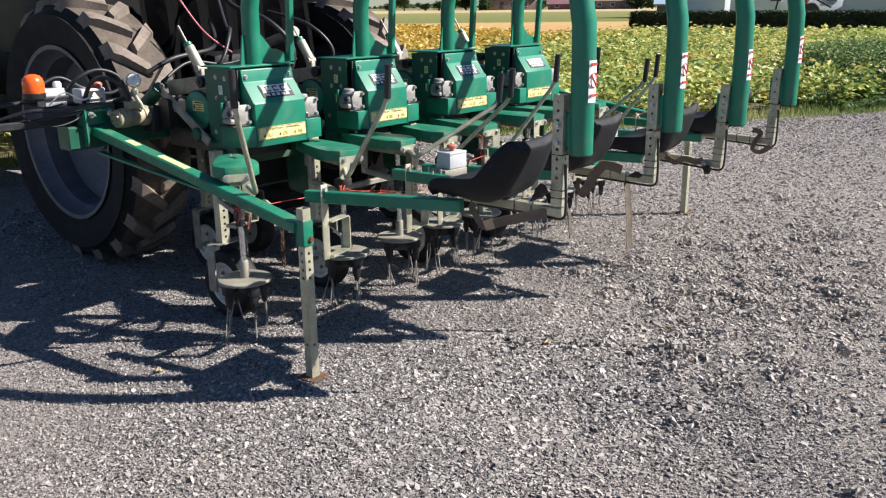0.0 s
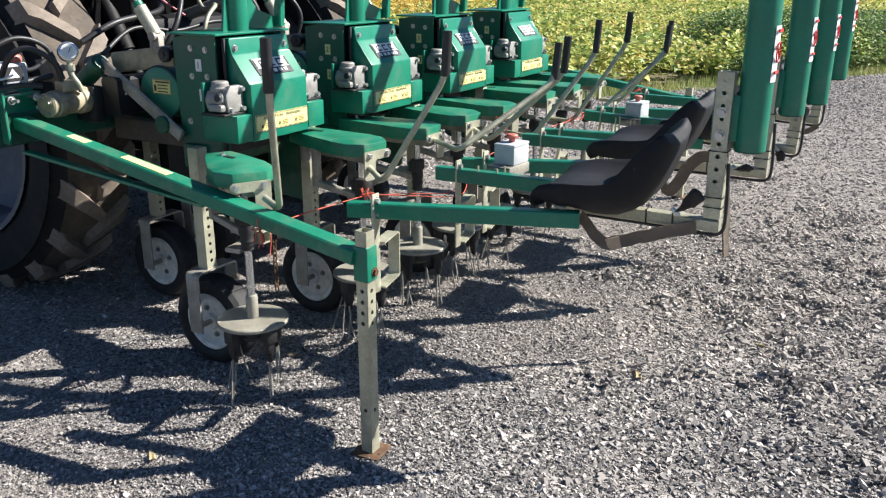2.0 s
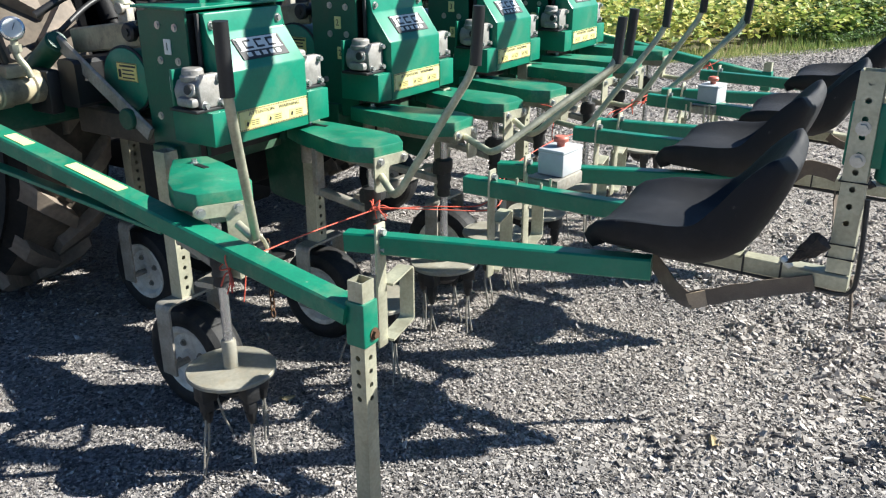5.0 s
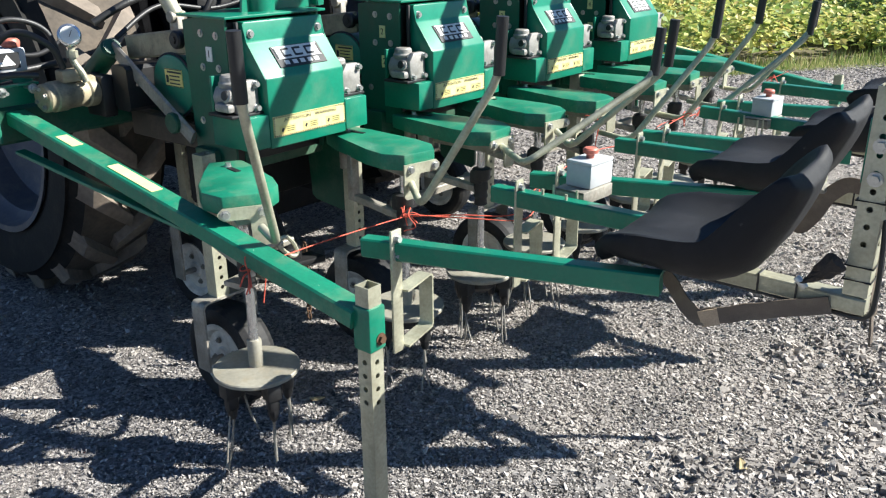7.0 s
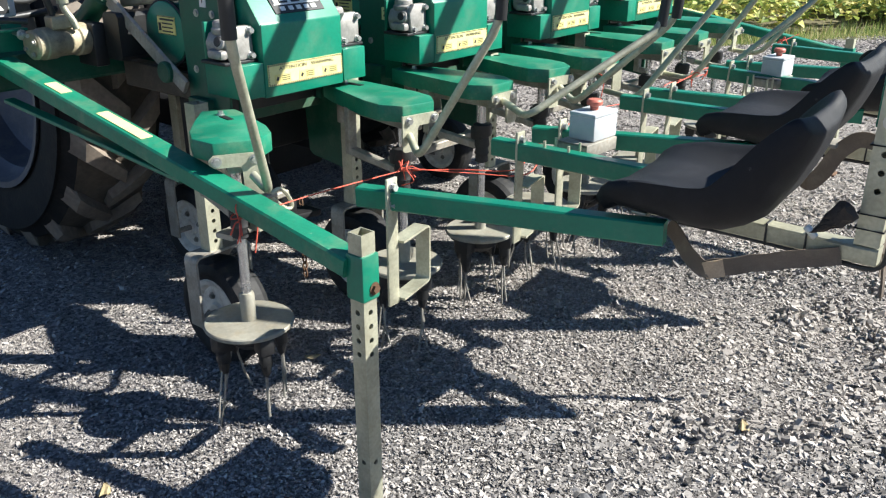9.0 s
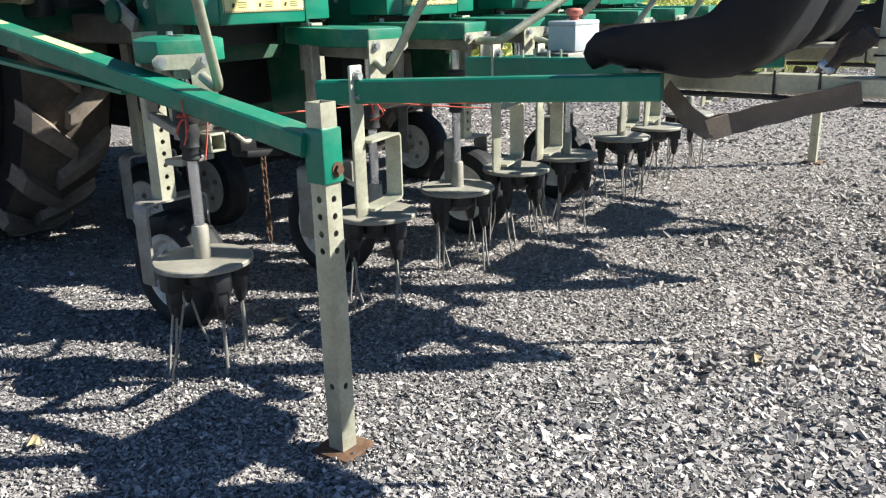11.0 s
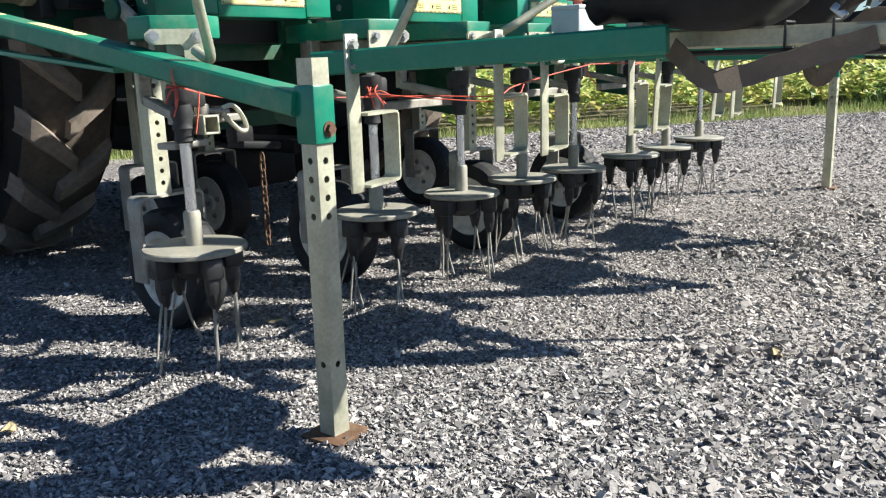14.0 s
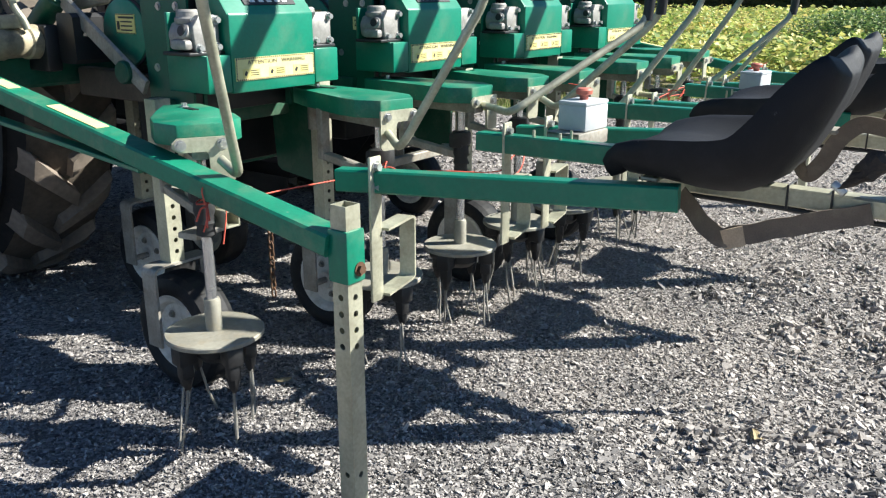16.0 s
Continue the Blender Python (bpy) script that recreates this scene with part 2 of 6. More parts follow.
def curve_pts(pts, n=8):
    """A smooth line through points."""
    pts = [Vector(p) for p in pts]
    out = []
    for i in range(len(pts) - 1):
        p0, p1, p2, p3 = pts[max(i - 1, 0)], pts[i], pts[i + 1], pts[min(i + 2, len(pts) - 1)]
        for k in range(n):
            t = k / n
            out.append(0.5 * ((2 * p1) + (p2 - p0) * t + (2 * p0 - 5 * p1 + 4 * p2 - p3) * t * t + (3 * p1 - p0 - 3 * p2 + p3) * t ** 3))
    out.append(pts[-1])
    return out


def finish(bm, name, material, smooth=40):
    me = bpy.data.meshes.new(name)
    bmesh.ops.recalc_face_normals(bm, faces=bm.faces)
    lim = math.cos(radians(smooth))
    for f in bm.faces:
        f.smooth = True
    for e in bm.edges:
        if len(e.link_faces) == 2:
            e.smooth = e.link_faces[0].normal.dot(e.link_faces[1].normal) > lim
        else:
            e.smooth = False
    bm.to_mesh(me)
    bm.free()
    me.materials.append(M[material] if isinstance(material, str) else material)
    return me


def part(name, bm, material, parent, label=""):
    ob = new(name, finish(bm, name, material))
    ob.parent = parent
    if label:
        ob["label"] = label
    return ob


def thing(name, at, label, category, group="", rz=0.0):
    e = new(name)
    e.empty_display_size = 0.1
    e.matrix_basis = pose(*at, 0, 0, rz)
    return tagged(e, label, category, group)


BOLT_ME = {}


def bolts(parent, spots, r=0.009, h=0.008, material="bolt", name="bolt"):
    """Single hex bolts with washers, each an object of its own on one mesh."""
    key = (r, h, material)
    if key not in BOLT_ME:
        bm = bmesh.new()
        cyl(bm, (0, 0, 0), (0, 0, 0.002), r * 1.5, 12)
        cyl(bm, (0, 0, 0.002), (0, 0, h), r, 6)
        BOLT_ME[key] = finish(bm, "bolt", material)
    for p, d in spots:
        ob = new(name, BOLT_ME[key])
        ob.parent = parent
        ob.matrix_basis = Matrix.Translation(p) @ Vector(d).to_track_quat("Z", "Y").to_matrix().to_4x4()


def holed_tube(bm, c, half, z0, z1, zs, r, sides=(0, 1, 2, 3), wall=0.003, open_top=True):
    """An upright square tube with real round holes at the heights zs."""
    cx, cy = c
    n = 12
    for k in range(4):
        a = k * math.pi / 2
        nx, ny = math.sin(a), -math.cos(a)
        tx, ty = math.cos(a), math.sin(a)

        def at(u, z, d=0.0):
            return bm.verts.new((cx + nx * (half - d) + tx * u, cy + ny * (half - d) + ty * u, z))
        marks = sorted(z for z in zs if z0 + half < z < z1 - half * 0.6) if k in sides else []
        q = min(half, 0.5 * min([b - a_ for a_, b in zip(marks, marks[1:])] or [half]))
        edge = z0
        for z in marks:
            if z - q > edge + 1e-5:
                bm.faces.new((at(-half, edge), at(half, edge), at(half, z - q), at(-half, z - q)))
            ring, rim, deep = [], [], []
            for i in range(n):
                t = 2 * math.pi * (i + 0.5) / n
                co, si = math.cos(t), math.sin(t)
                m = 1 / max(abs(co), abs(si))
                rim.append(at(half * co * m, z + q * si * m))
                ring.append(at(r * co, z + r * si))
                deep.append(at(r * co, z + r * si, wall))
            for i in range(n):
                j = (i + 1) % n
                bm.faces.new((rim[i], rim[j], ring[j], ring[i]))
                bm.faces.new((ring[i], ring[j], deep[j], deep[i]))
            for sx, sy in ((1, 1), (-1, 1), (-1, -1), (1, -1)):
                near = [v for v in rim if ((Vector(v.co) - Vector((cx + nx * half + tx * half * sx, cy + ny * half + ty * half * sx, z + q * sy))).length < max(half, q) * 0.75)]
                if len(near) >= 2:
                    near.sort(key=lambda v: (Vector(v.co) - Vector((cx + nx * half + tx * half * sx, cy + ny * half + ty * half * sx, z + q * sy))).length)
                    bm.faces.new((near[0], near[1], at(half * sx, z + q * sy)))
            edge = z + q
        bm.faces.new((at(-half, edge), at(half, edge), at(half, z1), at(-half, z1)))
        bm.faces.new((at(-half, z1), at(half, z1), at(half - wall, z1, wall), at(-half + wall, z1, wall)))
        zl = z1 - 0.025 if marks else z0
        bm.faces.new((at(-half + wall, z1, wall), at(half - wall, z1, wall), at(half - wall, zl, wall), at(-half + wall, zl, wall)))
    bmesh.ops.remove_doubles(bm, verts=bm.verts[:], dist=0.0002)
    return bm


def B():
    return bmesh.new()


def text_part(name, body, size, m, material, parent, squeeze=1.0):
    cu = bpy.data.curves.new(name, "FONT")
    cu.body, cu.size, cu.align_x, cu.align_y, cu.extrude = body, size, "CENTER", "CENTER", 0.0004
    tmp = bpy.data.objects.new(name, cu)
    scene.collection.objects.link(tmp)
    bpy.context.view_layer.update()
    me = bpy.data.meshes.new_from_object(tmp)
    bpy.data.objects.remove(tmp)
    ob = new(name, me)
    me.materials.clear()
    me.materials.append(M[material])
    ob.parent = parent
    ob.matrix_basis = m @ Matrix.Diagonal((squeeze, 1, 1, 1))
    return ob

# ---- ground ----
EDGE_P, EDGE_D, EDGE_N = Vector((9.4, 6.27)), Vector((0.853, -0.522)), Vector((0.522, 0.853))


def to_xy(u, v):
    p = EDGE_P + EDGE_D * u + EDGE_N * v
    return p.x, p.y


def dusted_brightened(n, l, tc, colour, amount):
    """Tan dust in patches of its own shape over the stone, far yard painted brighter."""
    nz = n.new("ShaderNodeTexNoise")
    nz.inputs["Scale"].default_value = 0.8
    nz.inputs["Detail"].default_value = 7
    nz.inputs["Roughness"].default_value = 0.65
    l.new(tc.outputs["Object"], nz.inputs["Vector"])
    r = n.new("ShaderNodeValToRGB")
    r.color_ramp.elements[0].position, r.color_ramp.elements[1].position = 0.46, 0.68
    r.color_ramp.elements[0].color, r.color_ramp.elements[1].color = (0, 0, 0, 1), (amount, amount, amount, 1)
    # painted brightening: tan mixed in more strongly towards the far side of the yard
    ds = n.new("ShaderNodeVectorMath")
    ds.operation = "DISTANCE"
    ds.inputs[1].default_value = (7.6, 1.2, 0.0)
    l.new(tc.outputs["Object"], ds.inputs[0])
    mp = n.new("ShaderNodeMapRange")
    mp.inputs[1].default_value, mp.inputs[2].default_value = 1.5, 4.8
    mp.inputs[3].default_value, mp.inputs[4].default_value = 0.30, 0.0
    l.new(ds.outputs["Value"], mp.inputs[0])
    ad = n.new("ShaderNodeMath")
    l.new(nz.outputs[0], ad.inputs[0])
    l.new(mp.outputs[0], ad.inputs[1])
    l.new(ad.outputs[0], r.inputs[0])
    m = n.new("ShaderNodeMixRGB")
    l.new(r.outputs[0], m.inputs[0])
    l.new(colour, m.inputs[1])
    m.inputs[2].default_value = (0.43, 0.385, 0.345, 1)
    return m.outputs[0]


def gravel_mat():
    m = bpy.data.materials.new("crushed_stone")
    m.use_nodes = True
    nt = m.node_tree
    n, l = nt.nodes, nt.links
    b = n["Principled BSDF"]
    tc = n.new("ShaderNodeTexCoord")
    v1 = n.new("ShaderNodeTexVoronoi")
    v1.inputs["Scale"].default_value = 90
    v2 = n.new("ShaderNodeTexVoronoi")
    v2.inputs["Scale"].default_value = 170
    nz = n.new("ShaderNodeTexNoise")
    nz.inputs["Scale"].default_value = 0.9
    nz.inputs["Detail"].default_value = 6
    for q in (v1, v2, nz):
        l.new(tc.outputs["Object"], q.inputs["Vector"])
    r1 = n.new("ShaderNodeValToRGB")
    cr = r1.color_ramp
    cr.elements[0].color, cr.elements[1].color = (0.15, 0.14, 0.138, 1), (0.70, 0.655, 0.62, 1)
    e = cr.elements.new(0.5)
    e.color = (0.36, 0.333, 0.32, 1)
    sep = n.new("ShaderNodeSeparateColor")
    l.new(v1.outputs["Color"], sep.inputs[0])
    l.new(sep.outputs[0], r1.inputs[0])
    r2 = n.new("ShaderNodeValToRGB")
    r2.color_ramp.elements[0].position, r2.color_ramp.elements[1].position = 0.35, 0.7
    r2.color_ramp.elements[0].color, r2.color_ramp.elements[1].color = (0.8, 0.8, 0.82, 1), (1.12, 1.08, 1.02, 1)
    l.new(nz.outputs[0], r2.inputs[0])
    mx = n.new("ShaderNodeMixRGB")
    mx.blend_type = "MULTIPLY"
    mx.inputs[0].default_value = 1
    l.new(r1.outputs[0], mx.inputs[1])
    l.new(r2.outputs[0], mx.inputs[2])
    l.new(dusted_brightened(n, l, tc, mx.outputs[0], 0.7), b.inputs["Base Color"])
    b.inputs["Roughness"].default_value = 0.85
    ad = n.new("ShaderNodeMath")
    l.new(v1.outputs["Distance"], ad.inputs[0])
    l.new(v2.outputs["Distance"], ad.inputs[1])
    bp = n.new("ShaderNodeBump")
    bp.invert = True
    bp.inputs["Strength"].default_value = 1.0
    bp.inputs["Distance"].default_value = 0.02
    l.new(ad.outputs[0], bp.inputs["Height"])
    n3 = n.new("ShaderNodeTexNoise")
    n3.inputs["Scale"].default_value = 11
    n3.inputs["Detail"].default_value = 7
    n3.inputs["Roughness"].default_value = 0.72
    l.new(tc.outputs["Object"], n3.inputs["Vector"])
    b2 = n.new("ShaderNodeBump")
    b2.inputs["Strength"].default_value = 0.9
    b2.inputs["Distance"].default_value = 0.05
    l.new(n3.outputs[0], b2.inputs["Height"])
    l.new(bp.outputs[0], b2.inputs["Normal"])
    l.new(b2.outputs[0], b.inputs["Normal"])
    return m


M["gravel"] = gravel_mat()
M["soil"] = mat("field_soil", (0.10, 0.085, 0.04), 0.9, 0, 0.35, 0.4, 9, 0.5, (0.16, 0.14, 0.05), 0.6, dist=0.05)


def far_land_mat():
    """Strips of bare soil, low green crop and pale stubble, one behind the other."""
    m = bpy.data.materials.new("far_field_strips")
    m.use_nodes = True
    n, l = m.node_tree.nodes, m.node_tree.links
    b = n["Principled BSDF"]
    tc = n.new("ShaderNodeTexCoord")
    dt = n.new("ShaderNodeVectorMath")
    dt.operation = "DOT_PRODUCT"
    dt.inputs[1].default_value = (0.829, 0.559, 0)
    l.new(tc.outputs["Object"], dt.inputs[0])
    nz = n.new("ShaderNodeTexNoise")
    nz.inputs["Scale"].default_value = 0.12
    nz.inputs["Detail"].default_value = 5
    l.new(tc.outputs["Object"], nz.inputs["Vector"])
    w = n.new("ShaderNodeMath")
    w.operation = "MULTIPLY_ADD"
    w.inputs[1].default_value = 5.0
    l.new(nz.outputs[0], w.inputs[0])
    l.new(dt.outputs["Value"], w.inputs[2])
    dv = n.new("ShaderNodeMath")
    dv.operation = "DIVIDE"
    dv.inputs[1].default_value = 400
    l.new(w.outputs[0], dv.inputs[0])
    r = n.new("ShaderNodeValToRGB")
    strips = [(0, (0.12, 0.10, 0.04)), (38, (0.12, 0.10, 0.04)), (40, (0.40, 0.25, 0.105)), (78, (0.46, 0.30, 0.13)), (82, (0.15, 0.17, 0.055)),
              (172, (0.22, 0.21, 0.08)), (184, (0.44, 0.35, 0.20)), (270, (0.42, 0.33, 0.19)), (290, (0.16, 0.17, 0.08))]
    while len(r.color_ramp.elements) < len(strips):
        r.color_ramp.elements.new(0.5)
    for e, (p, c) in zip(r.color_ramp.elements, strips):
        e.position, e.color = p / 400, (*c, 1)
    l.new(dv.outputs[0], r.inputs[0])
    fine = n.new("ShaderNodeTexNoise")
    fine.inputs["Scale"].default_value = 1.3
    fine.inputs["Detail"].default_value = 6
    l.new(tc.outputs["Object"], fine.inputs["Vector"])
    mx = n.new("ShaderNodeMixRGB")
    mx.blend_type = "OVERLAY"
    mx.inputs[0].default_value = 0.5
    l.new(r.outputs[0], mx.inputs[1])
    l.new(fine.outputs[0], mx.inputs[2])
    l.new(mx.outputs[0], b.inputs["Base Color"])
    b.inputs["Roughness"].default_value = 0.95
    b.inputs["Specular IOR Level"].default_value = 0.1
    return m


M["farland"] = far_land_mat()


def ground_z(x, y):
    """Gentle unevenness of the yard, rougher where wheels have churned it."""
    x, y = np.asarray(x, float), np.asarray(y, float)
    z = 0.004 * np.sin(1.9 * x + 0.7 * y) + 0.003 * np.sin(2.7 * y - 1.1 * x + 1)
    churn = np.exp(-(((x - 4.9) / 1.35) ** 2 + ((y - 2.1) / 0.85) ** 2))
    z = z + churn * (0.016 * np.sin(7.1 * x + 9.3 * y) * np.sin(5.2 * y - 3.3 * x) + 0.013 * np.sin(17 * x - 8 * y + 2) * np.sin(14 * y + 5 * x))
    return z


def build_ground():
    us = np.concatenate([-np.geomspace(900, 14, 26), np.arange(-13, 9, 0.09), np.geomspace(10, 900, 26)])
    vs = np.concatenate([-np.geomspace(300, 11, 16), np.arange(-10.5, -0.01, 0.09), [0.0], np.geomspace(0.3, 1100, 30)])
    verts, faces, mats = [], [], []
    for v in vs:
        for u in us:
            x, y = to_xy(float(u), float(v))
            z = 0.0
            if -11 < v < 0 and -14 < u < 10:
                z = float(ground_z(x, y))
            if v > 0:
                z = -0.03
            verts.append((x, y, z))
    nu = len(us)
    for j in range(len(vs) - 1):
        for i in range(nu - 1):
            faces.append((j * nu + i, j * nu + i + 1, (j + 1) * nu + i + 1, (j + 1) * nu + i))
            mats.append(0 if vs[j] < -0.01 else 1 if vs[j] < 12 else 2)
    me = bpy.data.meshes.new("ground")
    me.from_pydata(verts, [], faces)
    me.materials.append(M["gravel"])
    me.materials.append(M["soil"])
    me.materials.append(M["farland"])
    me.polygons.foreach_set("material_index", mats)
    me.polygons.foreach_set("use_smooth", [True] * len(faces))
    me.update()
    return tagged(new("ground", me), "grey crushed-stone yard meeting field soil along a diagonal edge", "ground", kind="structure")


build_ground()

# ---- weeding units ----
XU = [3.262 + 0.769 * k for k in range(4)]


def hexbolt(bm, p, d, r=0.009, h=0.008):
    p, d = Vector(p), Vector(d).normalized()
    cyl(bm, p, p + d * 0.002, r * 1.5, 12)
    cyl(bm, p + d * 0.002, p + d * h, r, 6)


def gear_motor(parent, x, side):
    """A cast gear motor on the shelf of the unit: flange plate, ribbed body, round cap and a side boss."""
    bm = B()
    prism(bm, [(x - 0.034, 0.985), (x + 0.036, 0.985), (x + 0.046, 0.998), (x + 0.046, 1.068), (x + 0.036, 1.080), (x - 0.016, 1.080), (x - 0.040, 1.050)], 0.030, 0.052, "y", bev=0.005)
    prism(bm, [(x - 0.038, 0.990), (x + 0.030, 0.990), (x + 0.036, 1.02), (x + 0.030, 1.062), (x - 0.030, 1.062), (x - 0.046, 1.03)], 0.052, 0.135, "y", bev=0.010)
    lathe(bm, [(0.034, 0), (0.037, 0.008), (0.037, 0.014), (0.032, 0.019), (0.031, 0.032), (0.026, 0.037), (0.0, 0.037)], (x - 0.004, 0.092, 1.056), n=22)
    lathe(bm, [(0.020, 0.0), (0.020, 0.024), (0.015, 0.028), (0.0, 0.028)], (x - 0.026, 0.060, 1.030), (0, -70, 0), n=16)
    box(bm, (x - 0.048, 0.072, 1.004), (0.030, 0.070, 0.028), bev=0.010)
    for k in range(3):
        box(bm, (x + 0.0345, 0.072 + 0.022 * k, 1.026), (0.006, 0.005, 0.052), bev=0.001)
    ob = part("gear_motor", bm, "cast", parent, "grey cast gear motor")
    bm = B()
    lathe(bm, [(0.0, 0.004), (0.013, 0.004), (0.016, 0.0), (0.016, -0.01)], (x - 0.052, 0.062, 1.040), (0, -80, 0), n=16)
    box(bm, (x - 0.004, 0.080, 0.980), (0.118, 0.115, 0.010), bev=0.003)
    part("shaft_seal", bm, "black", ob)
    bolts(ob, [((x + dx, 0.030, dz), (0, -1, 0)) for dx, dz in ((0.036, 0.996), (0.036, 1.066), (-0.024, 0.995))], 0.0085, 0.013)
    bolts(ob, [((x - 0.046, 0.09, 1.004), (-1, 0, 0)), ((x - 0.020, 0.052, 1.066), (0, -1, 0))], 0.007, 0.010)


def weeding_unit(x0):
    """Hood, gear box and plates of one row unit; local y = 0 is the hood's front face."""
    u = thing("weeding_unit", (x0, 4.035, 0), "green steel weeder drive unit with sloped hood and warning sticker", "weeder unit", "row units on the toolbar")
    for s in (-1, 1):
        bm = B()
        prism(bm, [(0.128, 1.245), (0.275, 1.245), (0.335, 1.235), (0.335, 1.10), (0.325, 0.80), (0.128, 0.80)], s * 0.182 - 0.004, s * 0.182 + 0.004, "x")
        sp = part("side_plate", bm, "sideshade", u)
        bolts(sp, [((s * 0.186, y, z), (s, 0, 0)) for y, z in ((0.175, 1.196), (0.248, 1.20), (0.174, 1.10), (0.251, 1.099), (0.19, 0.93), (0.28, 0.93))], 0.008, 0.006)
    # black box stands in for the inner shadow behind the hood's side gap
    bm = B()
    box(bm, (0, 0.23, 1.02), (0.354, 0.17, 0.43), bev=0.004)
    part("inner_shade_box", bm, "black", u)
    bm = B()
    box(bm, (0, 0.225, 1.2505), (0.40, 0.24, 0.008), bev=0.002)
    part("top_plate", bm, "green", u)
    bm = B()
    prof = [(0.0, 0.87), (0.0, 1.080), (0.084, 1.178), (0.088, 1.238), (0.125, 1.238), (0.125, 0.87)]
    prism(bm, prof, -0.150, 0.165, "x", bev=0.005)
    part("hood", bm, "green", u)
    # black strip draws the shaded slot between side plate and hood
    bm = B()
    box(bm, (-0.160, 0.108, 1.12), (0.010, 0.014, 0.235), bev=0.003)
    part("gap_shade_strip", bm, "rubber", u)
    bolts(u, [((x, 0.086, 1.203), (0, -1, 0)) for x in (-0.128, 0.142)], 0.009, 0.010)
    for lo, hi in ((-0.232, -0.152), (0.167, 0.266)):
        bm = B()
        prism(bm, [(0.0, 0.876), (0.0, 0.975), (0.17, 0.975), (0.17, 0.876)], lo, hi, "x", bev=0.003)
        part("motor_shelf", bm, "green", u)
        bm = B()
        box(bm, ((lo + hi) / 2, 0.16, 1.03), (hi - lo, 0.012, 0.11), bev=0.003)
        part("backing_plate", bm, "green", u)
    gear_motor(u, -0.205, -1)
    gear_motor(u, 0.226, 1)
    # warning sticker
    bm = B()
    box(bm, (0.01, -0.0015, 0.934), (0.298, 0.003, 0.062))
    st = part("warning_sticker", bm, "pale", u, "pale yellow warning sticker")
    bm = B()
    for i in range(40):
        x = -0.135 + i * 0.00745
        for z in (0.9055, 0.9625):
            box(bm, (x, -0.0035, z), (0.0032, 0.001, 0.0042), (0, 30, 0))
    for i in range(8):
        for x in (-0.1365, 0.1565):
            box(bm, (x, -0.0035, 0.909 + i * 0.0072), (0.0042, 0.001, 0.003), (0, 30, 0))
    part("hatched_border", bm, "ink", st)
    text_part("warning_text", "ATTENTION   WARNING", 0.0155, pose(0.012, -0.0036, 0.951, 90), "ink", st, 1.25)
    for cx in (-0.085, 0.01, 0.105):
        bm = B()
        box(bm, (cx, -0.0034, 0.922), (0.062, 0.0008, 0.026))
        pn = part("pictogram_panel", bm, "yellow", st)
        bm = B()
        for k in range(3):
            box(bm, (cx + 0.012, -0.0042, 0.929 - k * 0.006), (0.03, 0.0008, 0.0022))
        box(bm, (cx - 0.02, -0.0042, 0.922), (0.008, 0.0008, 0.012), (0, 25, 0))
        part("print_block", bm, "ink", pn)
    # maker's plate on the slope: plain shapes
    sl = math.degrees(math.atan2(0.098, 0.084))
    m = pose(0.018, 0.0425, 1.130, sl, 0, 0)
    bm = B()
    box(bm, (0, 0.0, 0.0016), (0.19, 0.074, 0.003))
    lp = part("maker_label", bm, "ink", u, "black and white maker's label")
    lp.matrix_basis = m
    bm = B()
    box(bm, (0, 0.013, 0.0036), (0.176, 0.044, 0.001))
    for k, w in ((-0.062, 0.0), (-0.03, 0), (0.0, 0), (0.03, 0), (0.058, 0)):
        box(bm, (k, -0.022, 0.0036), (0.018, 0.014, 0.001))
    part("white_field", bm, "paper", lp)
    marks = [((sx, 0.012), (0.005, 0.038)) for sx in (-0.085, 0.085)]
    for cx in (-0.045, 0.002, 0.05):
        marks += [((cx - 0.016, 0.012), (0.007, 0.03)), ((cx, 0.024), (0.026, 0.007)), ((cx, 0.0), (0.026, 0.007))]
    for (mx_, my_), (mw_, mh_) in marks:
        bm = B()
        box(bm, (mx_, my_, 0.0046), (mw_, mh_, 0.001))
        part("plain_mark", bm, "ink", lp)
    # gusset and column foot
    bm = B()
    prism(bm, [(-0.065, 1.255), (0.262, 1.255), (0.262, 1.285), (0.13, 1.325), (0.07, 1.395), (-0.045, 1.395)], 0.196, 0.206, "y")
    part("gusset", bm, "green", u)
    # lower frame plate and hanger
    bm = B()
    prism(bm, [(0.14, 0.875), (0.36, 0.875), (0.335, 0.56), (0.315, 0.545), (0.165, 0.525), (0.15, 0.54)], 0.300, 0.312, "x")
    part("lower_plate", bm, "lowshade", u)
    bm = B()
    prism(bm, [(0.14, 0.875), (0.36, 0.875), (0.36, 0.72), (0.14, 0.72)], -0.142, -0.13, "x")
    part("lower_plate", bm, "lowshade", u)
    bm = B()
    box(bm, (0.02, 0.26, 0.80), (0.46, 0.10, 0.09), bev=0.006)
    part("cross_beam", bm, "lowshade", u)
    # round guard with sticker, link plates to the toolbar
    bm = B()
    prism(bm, [(0.442 + 0.107 * math.cos(a), 1.022 + 0.098 * math.sin(a)) for a in np.linspace(0, 2 * math.pi, 33)[:-1]], -0.176, -0.085, "x", bev=0.004)
    gd = part("round_guard", bm, "green", u)
    # black ring draws the dark, shaded gap around the guard
    bm = B()
    rod(bm, [(-0.168, 0.442 + 0.109 * math.cos(a), 1.022 + 0.1 * math.sin(a)) for a in np.linspace(0, 2 * math.pi, 33)[:-1]], 0.005, 6, closed=True)
    part("gap_shade_ring", bm, "rubber", gd)
    bm = B()
    box(bm, (-0.1775, 0.428, 1.047), (0.003, 0.092, 0.056))
    gs = part("guard_sticker", bm, "yellow", u, "small yellow sticker")
    bm = B()
